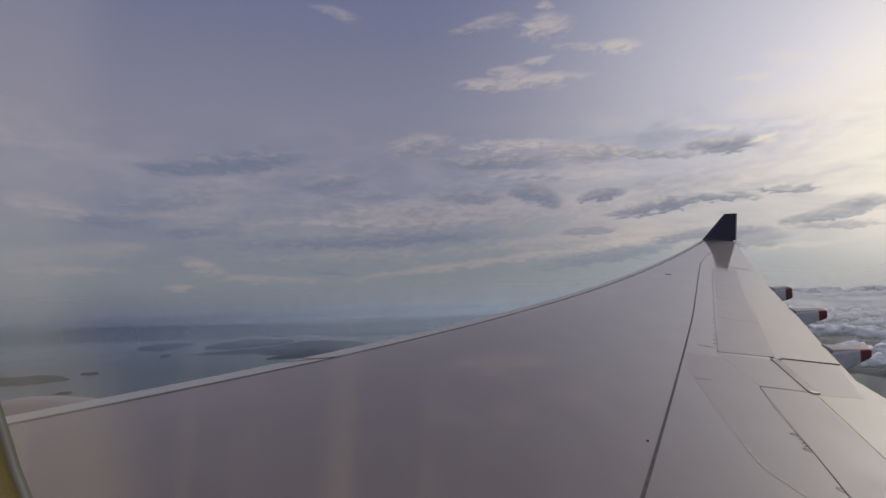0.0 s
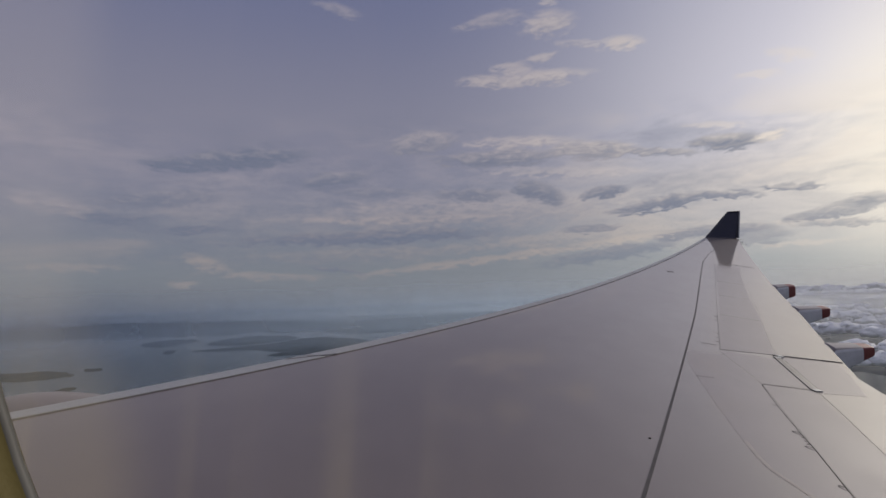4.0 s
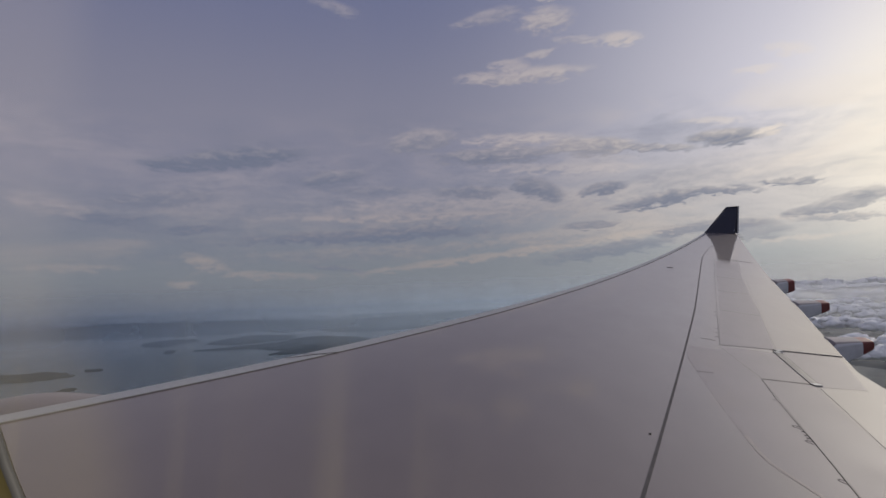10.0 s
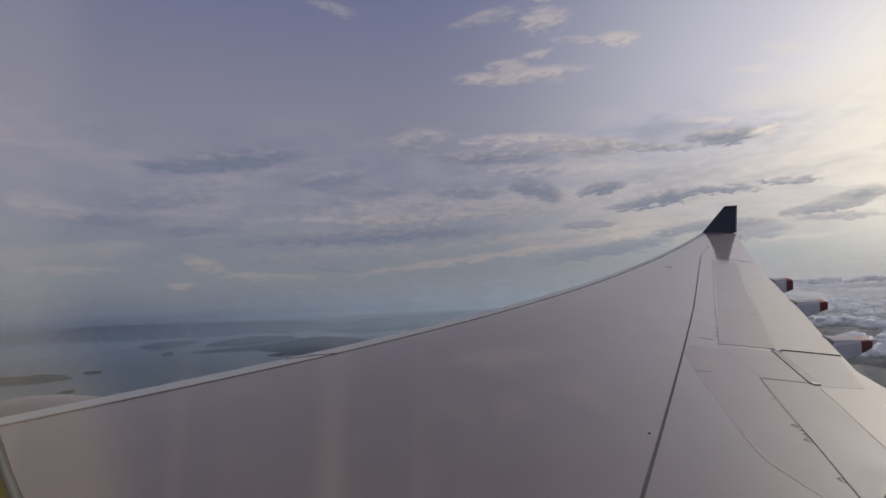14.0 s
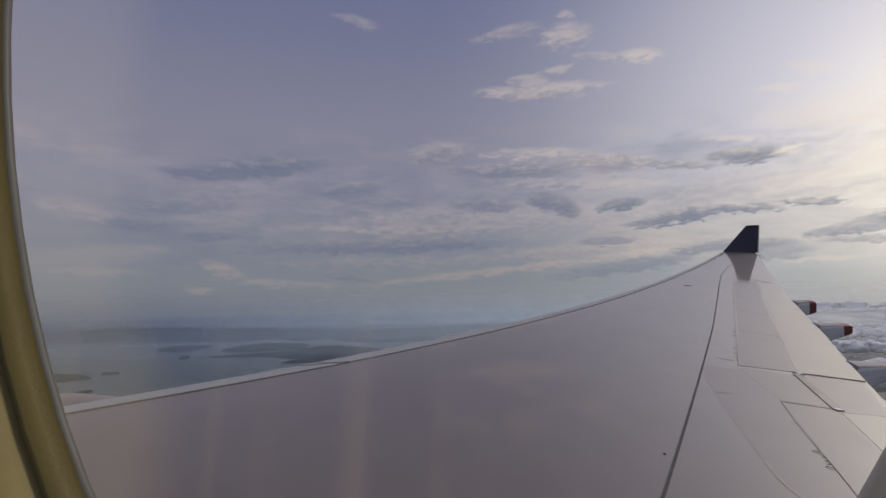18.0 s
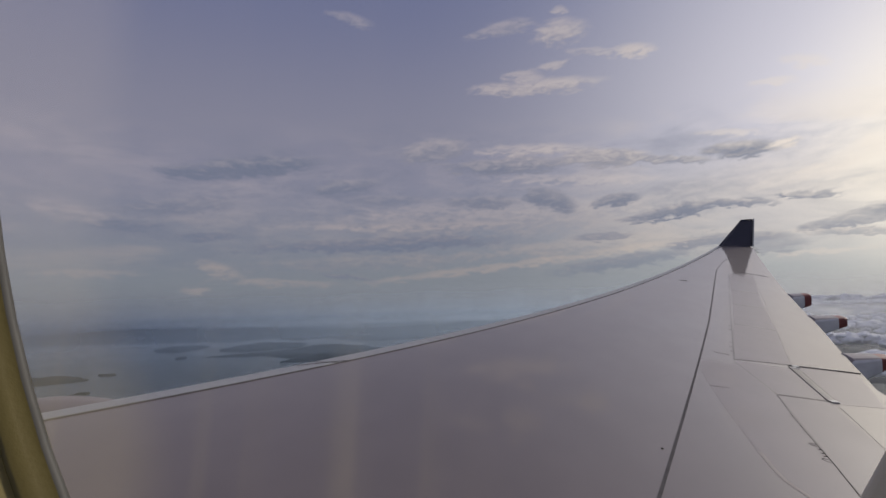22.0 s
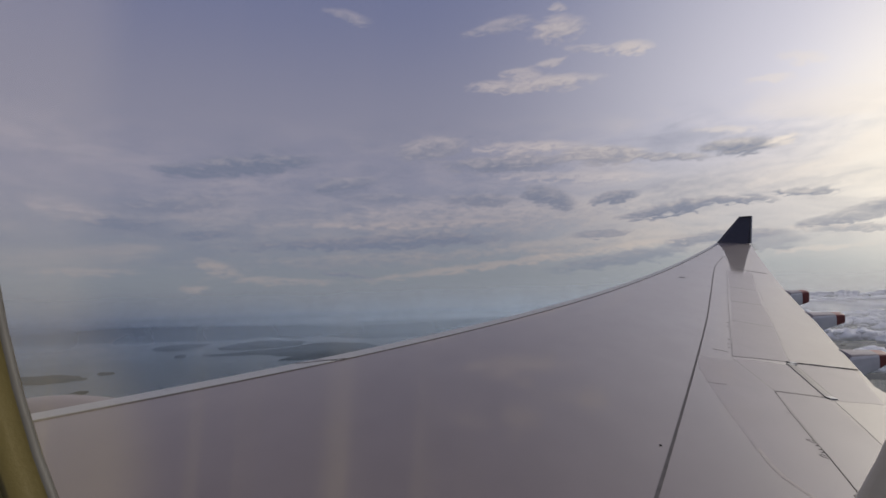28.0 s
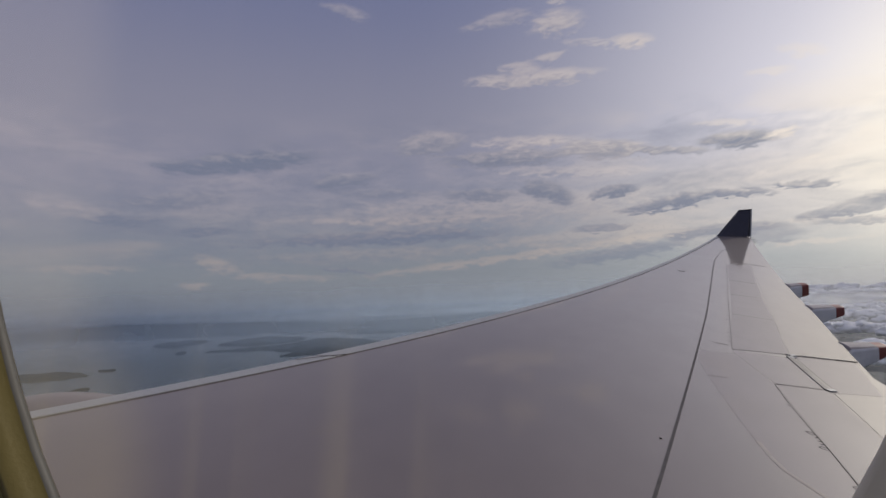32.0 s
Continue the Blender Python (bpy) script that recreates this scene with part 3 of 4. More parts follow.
def patch(name, corners, lift, mat, nu=10, nv=14, skirt=0.006):
    """A panel of the skin between four plan corners, standing a little proud, with its edges turned down."""
    a, b, c, d = (Vector(p) for p in corners)
    verts = []
    for i in range(nu):
        for j in range(nv):
            u, v = i / (nu - 1), j / (nv - 1)
            q = (a * (1 - u) + b * u) * (1 - v) + (d * (1 - u) + c * u) * v
            verts.append(on_top(q.x, q.y, lift))
    faces = grid_faces(nu, nv)
    rim = [i * nv for i in range(nu)] + [(nu - 1) * nv + j for j in range(1, nv)] + [i * nv + nv - 1 for i in range(nu - 2, -1, -1)] + [j for j in range(nv - 2, 0, -1)]
    base, n = len(verts), len(rim)
    verts += [verts[k] for k in rim] + [(verts[k][0], verts[k][1], verts[k][2] - skirt) for k in rim]
    faces += [(base + k, base + (k + 1) % n, base + n + (k + 1) % n, base + n + k) for k in range(n)]
    return mesh_of(name, verts, faces, mat)


def strip(name, points, width, mat, lift=0.006, per=8):
    """A narrow band laid on the skin along a line in plan."""
    pts = []
    for p, q in zip(points, points[1:]):
        pts += [Vector(p).lerp(Vector(q), k / per) for k in range(per)]
    pts.append(Vector(points[-1]))
    verts = []
    for i, p in enumerate(pts):
        way = (pts[min(i + 1, len(pts) - 1)] - pts[max(i - 1, 0)]).normalized()
        side = Vector((-way.y, way.x)) * width / 2
        for q, dz in ((p - side, -0.01), (p - side, lift), (p + side, lift), (p + side, -0.01)):
            verts.append(on_top(q.x, q.y, dz))
    return mesh_of(name, verts, grid_faces(len(pts), 4), mat, smooth=False)


wing = thing("aircraft_wing", "pale grey swept airliner wing with navy winglet", "wing", BANK)
child("skin", wing_skin(), wing)


def between(y0, c0, y1, c1, inner, outer):
    """Plan corners from two stations and distances behind the leading edge."""
    return [(lead_x(inner) + y0, inner), (lead_x(inner) + c0, inner), (lead_x(outer) + c1, outer), (lead_x(outer) + y1, outer)]


for inner, outer in ((0.4, 6.66), (6.70, 12.0), (12.04, 17.3), (17.34, 22.4), (22.44, 26.7)):
    depth_in, depth_out = (float(np.interp(v, (0, 6.5, 27), (0.22, 0.34, 0.16))) for v in (inner, outer))
    child("slat", patch("slat", between(0.012, depth_in, 0.012, depth_out, inner, outer), 0.012, SLAT, 8, 24, 0.05), wing, "bright leading-edge slat")
    child("slat_gap", strip("slat_gap", [(lead_x(inner) + depth_in + 0.012, inner), (lead_x(outer) + depth_out + 0.012, outer)], 0.028, LINE, 0.005, 20), wing)

child("slat_joint", strip("slat_joint", [(lead_x(6.42) + 0.05, 6.42), (lead_x(6.58) + 0.16, 6.58), (lead_x(6.80) + 0.345, 6.80)], 0.020, LINE, 0.016, 6), wing)
child("spar_seam", strip("spar_seam", [(0.18, 1.9), (0.88, 3.69), (1.224, 4.59), (1.84, 6.21), (2.86, 8.89), (4.01, 11.91), (6.26, 18.04), (7.11, 20.31)], 0.026, SEAM, 0.005, 10), wing, "dark sealant line along the rear spar")
child("spar_seam", strip("spar_seam", [(7.11, 20.31), (8.2, 22.6), (8.85, 23.6)], 0.012, LINE, 0.006, 8), wing)
# brighter rear panels: inner spoiler bay, spoilers, ailerons, flaps


def curved_panel():
    """The lighter panel behind the spar: a bowed forward edge, a straight rear one along the spoiler hinge."""
    bow = ((8.75, 2.82), (8.1, 2.62), (7.35, 2.50), (6.3, 2.356), (5.37, 2.242), (5.05, 2.205), (4.8, 2.21), (4.53, 2.31), (4.2, 2.42), (3.9, 2.51))
    ys, xs = [b[0] for b in reversed(bow)], [b[1] for b in reversed(bow)]
    verts, nu, nv = [], 24, 6
    for i in range(nu):
        y = 3.9 + (8.75 - 3.9) * i / (nu - 1)
        x0, x1 = float(np.interp(y, ys, xs)), float(np.interp(y, (3.9, 4.59, 5.53, 6.72, 7.45, 8.75), (2.55, 2.70, 2.92, 3.155, 3.325, 3.38)))
        verts += [on_top(x0 + (x1 - x0) * j / (nv - 1), y, 0.0012) for j in range(nv)]
    return mesh_of("rear_panel", verts, grid_faces(nu, nv), PAINT_LIGHT)


child("rear_panel", curved_panel(), wing, "lighter painted panel behind the spar")
child("rear_panel", patch("rear_panel", [(3.36, 7.50), (4.00, 7.60), (4.24, 8.98), (3.40, 8.98)], 0.0015, PAINT_LIGHT, 6, 8, 0.001), wing)
child("flap", patch("flap", [(4.11, 7.50), (4.75, 7.70), (5.38, 9.36), (4.40, 9.16)], 0.0015, PAINT_LIGHT, 6, 8, 0.002), wing)
child("panel_edge", strip("panel_edge", [(2.262, 5.40), (2.228, 5.05), (2.232, 4.85), (2.33, 4.53), (2.44, 4.2)], 0.042, EDGE, 0.0020, 8), wing, "pale sealed edge of the panel")
for a, b, c, d in (((3.45, 9.10), (4.34, 9.25), (5.33, 11.90), (4.56, 12.04)), ((4.59, 12.10), (5.36, 11.97), (6.15, 14.33), (5.42, 14.40)),
                   ((5.46, 14.47), (6.18, 14.40), (6.88, 16.40), (6.18, 16.55)), ((6.21, 16.62), (6.91, 16.47), (8.12, 19.75), (7.28, 19.62))):
    child("spoiler", patch("spoiler", [a, b, c, d], 0.002, PAINT_LIGHT, 6, 10, 0.003), wing)
child("spoiler", patch("spoiler", [(2.65, 4.25), (3.60, 5.50), (4.01, 7.53), (3.345, 7.44)], 0.002, PAINT_LIGHT, 8, 12, 0.003), wing)
child("hinge_line", strip("hinge_line", [(7.30, 19.73), (4.925, 13.20), (3.43, 9.06)], 0.0058, LINE, 0.006, 12), wing)
child("hinge_line", strip("hinge_line", [(3.43, 9.06), (3.87, 9.14), (4.32, 9.22)], 0.003, FAINT, 0.003), wing)
child("hinge_line", strip("hinge_line", [(8.15, 19.81), (6.40, 14.80), (5.36, 11.93), (4.36, 9.22)], 0.006, FAINT, 0.003, 10), wing)
child("hinge_line", strip("hinge_line", [(3.332, 7.45), (3.16, 6.72), (2.985, 5.88), (2.925, 5.54), (2.779, 4.90), (2.709, 4.59), (2.49, 3.6)], 0.0042, SEAL_SHADE, 0.004, 10), wing)
child("panel_line", strip("panel_line", [(3.34, 7.47), (4.04, 7.56)], 0.004, LINE, 0.004), wing)
child("panel_line", strip("panel_line", [(2.50, 7.40), (2.74, 7.43)], 0.0025, FAINT, 0.004), wing)
child("panel_line", strip("panel_line", [(3.24, 9.37), (3.46, 9.33)], 0.006, FAINT, 0.004), wing)
child("flap_gap", strip("flap_gap", [(4.29, 9.20), (4.86, 9.31), (5.46, 9.44)], 0.034, SEAL_SHADE, 0.010), wing, "dark gap between flap and aileron")
child("flap_gap", strip("flap_gap", [(4.38, 9.205), (4.86, 9.30), (5.45, 9.43)], 0.016, METAL, 0.014), wing)
child("shroud", strip("shroud", [(4.30, 9.10), (4.13, 8.10), (4.04, 7.57)], 0.10, METAL, 0.012), wing, "bare metal strip along the flap shroud")
child("panel_line", strip("panel_line", [(4.05, 7.50), (3.87, 6.65), (3.65, 5.70), (3.30, 4.40)], 0.005, FAINT, 0.003), wing)
for x, y, reach in ((2.985, 5.875, 0.075), (2.917, 5.515, 0.075), (2.745, 4.75, 0.055)):       # hooked hinge loops
    child("hinge_bracket", strip("hinge_bracket", [(x, y), (x - reach * 0.6, y + 0.02), (x - reach, y + 0.005), (x - reach * 0.9, y - 0.03), (x - 0.02, y - 0.055)], 0.0036, SEAL_SHADE, 0.004, 3), wing)
for x, y in ((2.965, 5.76), (2.945, 5.67), (2.93, 5.60)):                                                     # small lugs
    child("hinge_lug", strip("hinge_lug", [(x, y), (x - 0.035, y - 0.012)], 0.010, SEAL_SHADE, 0.005, 2), wing)
child("hinge_bracket", strip("hinge_bracket", [(3.15, 6.66), (3.09, 6.66)], 0.006, LINE, 0.004, 3), wing)
for y in (9.6, 9.9, 10.25, 11.4, 11.8):
    x = 3.42 + 0.361 * (y - 9.05)
    child("hinge_bracket", strip("hinge_bracket", [(x - 0.05, y + 0.02), (x + 0.0, y)], 0.006, LINE, 0.004, 3), wing)
for x, y in ((4.29, 9.05), (4.37, 9.17), (4.05, 7.56)):
    child("seal_block", strip("seal_block", [(x - 0.05, y - 0.02), (x + 0.06, y + 0.02)], 0.07, SLAT, 0.016, 3), wing, "cream seal block")
child("filler_cap", strip("filler_cap", [(1.302, 5.07), (1.322, 5.07)], 0.013, SEAL_SHADE, 0.008, 3), wing)
child("filler_cap", strip("filler_cap", [(5.10, 17.72), (5.30, 17.69)], 0.03, FAINT, 0.012, 3), wing)


def winglet():
    """A raked, slightly canted blade with an aerofoil's thickness."""
    low, high = (Vector((9.55, 26.98, 3.76)), Vector((11.10, 27.02, 3.78))), (Vector((10.80, 27.55, 5.18)), Vector((11.38, 27.58, 5.24)))
    verts, n = [], 9
    for k in range(10):
        t = k / 9
        a, b = low[0].lerp(high[0], t), low[1].lerp(high[1], t)
        for j in range(n):
            u = j / (n - 1)
            verts.append(a.lerp(b, u) + Vector((0, -0.06 * (1 - 0.6 * t) * 4 * u * (1 - u) * (1 - 0.4 * u) - 0.004, 0)))
        for j in range(n - 2, 0, -1):
            u = j / (n - 1)
            verts.append(a.lerp(b, u) + Vector((0, 0.05 * (1 - 0.6 * t) * 4 * u * (1 - u) + 0.004, 0)))
    m = 2 * n - 2
    faces = grid_faces(10, m, True) + [tuple(range(len(verts) - m, len(verts)))]
    return mesh_of("winglet", verts, faces, NAVY)


blade = child("winglet", winglet(), wing, "dark navy winglet")
edge_a, edge_b = Vector((11.10, 27.02, 3.78)), Vector((11.38, 27.58, 5.24))
ev = [edge_a.lerp(edge_b, k / 6) + Vector((dx, dy, 0)) for k in range(7) for dx, dy in ((-0.01, -0.02), (0.05, -0.012), (0.05, 0.012), (-0.01, 0.02))]
child("trailing_edge", mesh_of("trailing_edge", ev, grid_faces(7, 4, True) + [(0, 1, 2, 3), (27, 26, 25, 24)], SLAT, False), blade, "pale winglet trailing edge")
child("aileron_gap", strip("aileron_gap", [(7.84, 20.14), (8.62, 19.78)], 0.022, LINE, 0.006, 6), wing, "dark gap at the aileron end")
for k in range(4):
    y = 26.7 - 0.45 * k
    x = lead_x(y) + chord(y)
    z = top_z(x, y)
    child("static_wick", mesh_of("static_wick", [(x, y - 0.012, z), (x, y + 0.012, z), (x + 0.26, y, z - 0.01), (x, y, z + 0.02)], [(0, 1, 2), (1, 3, 2), (3, 0, 2), (0, 3, 1)], SEAL_SHADE, False), wing)


def fairing(y, base, tip, label):
    """A flap track housing: a long canoe under the wing, cut off blunt behind it. base and tip: x, upper and lower height."""
    (xb, tb, bb), (xt, tt, bt) = base, tip
    bb -= 0.12
    edge = lead_x(y) + chord(y)
    tb, xb = min(tb, top_z(edge, y) + 0.02), edge
    stations = [xb - 2.0, xb - 1.7, xb - 1.2, xb - 0.6, xb - 0.02, xb + 0.03, xt - 0.20, xt - 0.199, xt - 0.03, xt]
    verts, pick, ring = [], [], 16
    for i, x in enumerate(stations):
        k = (x - xb) / (xt - xb)
        top, low = (tb + (tt - tb) * k, bb + (bt - bb) * k) if k > 0 else (tb + 0.1 * k, bb + 0.05 * k)
        if x < edge:
            roof = top_z(x, y) - 0.03 - 0.35 * max(0.0, edge - x - 0.25)
            low, top = min(low, roof - 0.25), min(top, roof)
        mid, half = (top + low) / 2, (top - low) / 2 * ((0.12, 0.55, 0.9)[i] if i < 3 else 0.93 if x == xt else 1.0)
        wide = (0.24 - 0.09 * max(0, k)) * ((0.15, 0.6, 0.95)[i] if i < 3 else 1.0)
        near = min(x, edge)
        rise = (top_z(near, y + 0.2) - top_z(near, y - 0.2)) / 0.4
        for j in range(ring):
            a = 2 * math.pi * j / ring
            c, v = math.cos(a), math.sin(a)
            verts.append((x, y + wide * math.copysign(abs(c) ** 0.4, c), mid + half * math.copysign(abs(v) ** 0.4, v) + rise * wide * math.copysign(abs(c) ** 0.4, c)))
    faces = grid_faces(len(stations), ring, True)
    shell, cut = faces[:7 * ring], faces[7 * ring:]
    for i in range(7):
        for j in range(ring):
            pick.append(0 if math.sin(2 * math.pi * (j + 0.5) / ring) > 0.8 else 1)
    pick.append(1)
    body = child("flap_track_fairing", mesh_of("fairing", verts[:8 * ring], shell + [tuple(range(ring))], PAINT, False, [PAINT_LIGHT, FLANK_LIT], pick), wing, label)
    rear = verts[7 * ring:]
    cut = [tuple(k - 7 * ring for k in f) for f in cut] + [tuple(reversed(range(len(rear) - ring, len(rear))))]
    child("tip", mesh_of("tip", rear, cut, RED, False), body, "dull red tip")
    x, top = xt, tt
    child("static_wick", mesh_of("static_wick", [(x - 0.02, y - 0.008, top - 0.08), (x - 0.02, y + 0.008, top - 0.08), (x + 0.14, y, top - 0.09), (x - 0.02, y, top - 0.065)], [(0, 1, 2), (1, 3, 2), (3, 0, 2), (0, 3, 1)], SEAL_SHADE, False), body)
    return body


for y, base, tip in ((16.84, (7.67, 1.17, 0.62), (8.44, 1.01, 0.67)), (14.0, (6.85, 0.49, -0.06), (7.78, 0.33, 0.11)), (10.58, (5.68, -0.22, -0.84), (6.58, -0.41, -0.58))):
    fairing(y, base, tip, "grey canoe fairing with a red tip")


# ---------------------------------------------------------------- engine under the forward edge
engine = thing("jet_engine", "white engine nacelle peeping over the leading edge", "engine", BANK)


def nacelle(x0, x1, y, z, radius, mat, front, rear):
    verts, ring = [], 32
    for k in range(14):
        s = k / 13
        r = radius * (front + (1 - front) * math.sin(min(1, s / 0.35) * math.pi / 2)) * (1 - (1 - rear) * max(0, (s - 0.45) / 0.55) ** 1.6)
        verts += [(x0 + (x1 - x0) * s, y + r * math.cos(2 * math.pi * j / ring), z + r * math.sin(2 * math.pi * j / ring)) for j in range(ring)]
    return mesh_of("nacelle", verts, grid_faces(14, ring, True) + [tuple(range(ring)), tuple(reversed(range(13 * ring, 14 * ring)))], mat)


child("nacelle", nacelle(-7.3, -3.9, 6.7, -2.58, 1.08, PAINT_LIGHT, 0.80, 0.88), engine)
pv = []
for x, w, z0, z1 in ((-5.6, 0.05, -1.9, -1.78), (-4.9, 0.16, -1.9, -1.54), (-4.2, 0.24, -1.9, -1.34), (-2.9, 0.26, -1.9, -1.16), (-1.5, 0.2, -1.9, -1.0)):
    z1 += 0.09
    pv += [(x, 6.7 - w, z0), (x, 6.7 - w, z1 - 0.05), (x, 6.7, z1), (x, 6.7 + w, z1 - 0.05), (x, 6.7 + w, z0)]
child("pylon", mesh_of("pylon", pv, grid_faces(5, 5, True) + [(0, 1, 2, 3, 4), (24, 23, 22, 21, 20)], SLAT), engine, "blue-grey pylon")

# ---------------------------------------------------------------- cabin window
WX, WZ, WA, WB, WN, PANE_Y = -0.0250, 0.1248, 0.1378, 0.2416, 1.85, 0.125


def oval_ring(grow, y, count=72):
    pts = []
    for k in range(count):
        a = 2 * math.pi * k / count
        c, s = math.cos(a), math.sin(a)
        pts.append((WX + (WA + grow) * math.copysign(abs(c) ** (2 / WN), c), y, WZ + (WB + grow) * math.copysign(abs(s) ** (2 / WN), s)))
    return pts


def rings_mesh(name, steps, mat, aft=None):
    """Nested rings round the pane; aft: a colour for the aft side, holding its sunlight and shade."""
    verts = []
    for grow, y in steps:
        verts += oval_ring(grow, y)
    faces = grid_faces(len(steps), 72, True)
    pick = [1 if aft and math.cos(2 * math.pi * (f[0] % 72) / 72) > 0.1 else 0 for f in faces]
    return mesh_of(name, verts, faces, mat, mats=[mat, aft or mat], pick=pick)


window = thing("window_1", "oval cabin window with scuffed pane and beige reveal", "window", BANK, kind="structure")
child("window_seal", rings_mesh("window_seal", [(0.0015, PANE_Y + 0.0035), (0.0, PANE_Y + 0.0018), (-0.0002, PANE_Y + 0.0006), (0.0003, PANE_Y - 0.0004)], RUBBER, AFT_LIT), window, "grey rubber seal round the pane")
child("window_frame", rings_mesh("window_frame", [(0.0003, PANE_Y - 0.0004), (0.0010, PANE_Y - 0.0013), (0.0019, PANE_Y - 0.0034), (0.0034, PANE_Y - 0.0066), (0.0044, PANE_Y - 0.0074), (0.0050, PANE_Y - 0.0070)], REVEAL, AFT_LIT), window, "olive moulded reveal beside the pane")
# bezel and trim turn near black aft: shade put into the colour
child("window_bezel", rings_mesh("window_bezel", [(0.0050, PANE_Y - 0.0070), (0.0056, PANE_Y - 0.0080), (0.0066, PANE_Y - 0.0100), (0.0080, PANE_Y - 0.0130), (0.0086, PANE_Y - 0.0138)], BEZEL, SEAL_SHADE), window, "yellowish outer bezel")
child("window_gap", rings_mesh("window_gap", [(0.0086, PANE_Y - 0.0138), (0.0090, PANE_Y - 0.0120), (0.0094, PANE_Y - 0.0120), (0.0097, PANE_Y - 0.0141)], REVEAL), window, "narrow groove in the bezel")
child("window_trim", rings_mesh("window_trim", [(0.0097, PANE_Y - 0.0141), (0.0101, PANE_Y - 0.0149), (0.0108, PANE_Y - 0.0152), (0.0112, PANE_Y - 0.0150)], TRIM, SEAL_SHADE), window, "cream moulded trim")
child("window_gap", rings_mesh("window_gap", [(0.0112, PANE_Y - 0.0150), (0.0120, PANE_Y - 0.0140), (0.0138, PANE_Y - 0.0150), (0.0146, PANE_Y - 0.0166)], SEAL_SHADE), window, "dark rim behind the trim")
pane = child("pane", mesh_of("pane", oval_ring(0.003, PANE_Y + 0.004), [tuple(range(72))], PANE, False), window, "scuffed clear acrylic pane")
pane.visible_shadow = False


HULL_Y, HULL_Z, HULL_R = -2.669, -0.20, 2.82


def hull_y(z):
    """How far outboard the round fuselage reaches at a height."""
    return HULL_Y + math.sqrt(max(0.0, HULL_R ** 2 - (z - HULL_Z) ** 2))


def frame_ring(half_x, half_z, inset, count=72):
    """Points on the curved fuselage along a rectangle round the window."""
    pts = []
    for k in range(count):
        a = 2 * math.pi * k / count
        c, v = math.cos(a), math.sin(a)
        m = max(abs(c), abs(v))
        z = WZ + half_z * v / m
        pts.append((WX + half_x * c / m, hull_y(z) - inset, z))
    return pts


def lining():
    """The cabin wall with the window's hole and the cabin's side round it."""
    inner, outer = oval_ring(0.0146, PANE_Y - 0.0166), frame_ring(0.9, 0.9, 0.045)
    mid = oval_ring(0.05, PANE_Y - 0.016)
    # no back wall: sky light comes in here to brighten the window reveal
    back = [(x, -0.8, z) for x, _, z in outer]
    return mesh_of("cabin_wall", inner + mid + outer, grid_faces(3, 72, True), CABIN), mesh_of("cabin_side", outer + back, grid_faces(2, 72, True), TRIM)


def fuselage():
    """The outboard half of the round fuselage, with an opening for the window."""
    verts = oval_ring(0.004, PANE_Y + 0.006) + frame_ring(0.30, 0.42, 0.0)
    faces = grid_faces(2, 72, True)
    xs = [-9.0 + 1.4 * k for k in range(7)] + [WX - 0.30, WX + 0.30] + [0.8 + 1.4 * k for k in range(7)]
    zs = [HULL_Z - HULL_R + 0.001] + [HULL_Z - HULL_R * math.cos(math.pi * k / 26) for k in range(1, 26)] + [HULL_Z + HULL_R - 0.001, WZ - 0.42, WZ + 0.42]
    zs = sorted(z for z in zs if not WZ - 0.41 < z < WZ + 0.41)
    base, nz = len(verts), len(zs)
    verts += [(x, hull_y(z), z) for x in xs for z in zs]
    for a in range(len(xs) - 1):
        for b in range(nz - 1):
            if not (abs(xs[a] - (WX - 0.30)) < 1e-6 and abs(zs[b] - (WZ - 0.42)) < 1e-6):
                faces.append((base + a * nz + b, base + (a + 1) * nz + b, base + (a + 1) * nz + b + 1, base + a * nz + b + 1))
    return mesh_of("fuselage_skin", verts, faces, PAINT_LIGHT)


wall_me, side_me = lining()
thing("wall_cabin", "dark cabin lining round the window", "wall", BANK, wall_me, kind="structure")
thing("wall_cabin_side", "unseen cream cabin panels, open behind to let in sky light", "wall", BANK, side_me, kind="structure")
thing("wall_fuselage", "white rounded fuselage skin round the window", "wall", BANK, fuselage(), kind="structure")


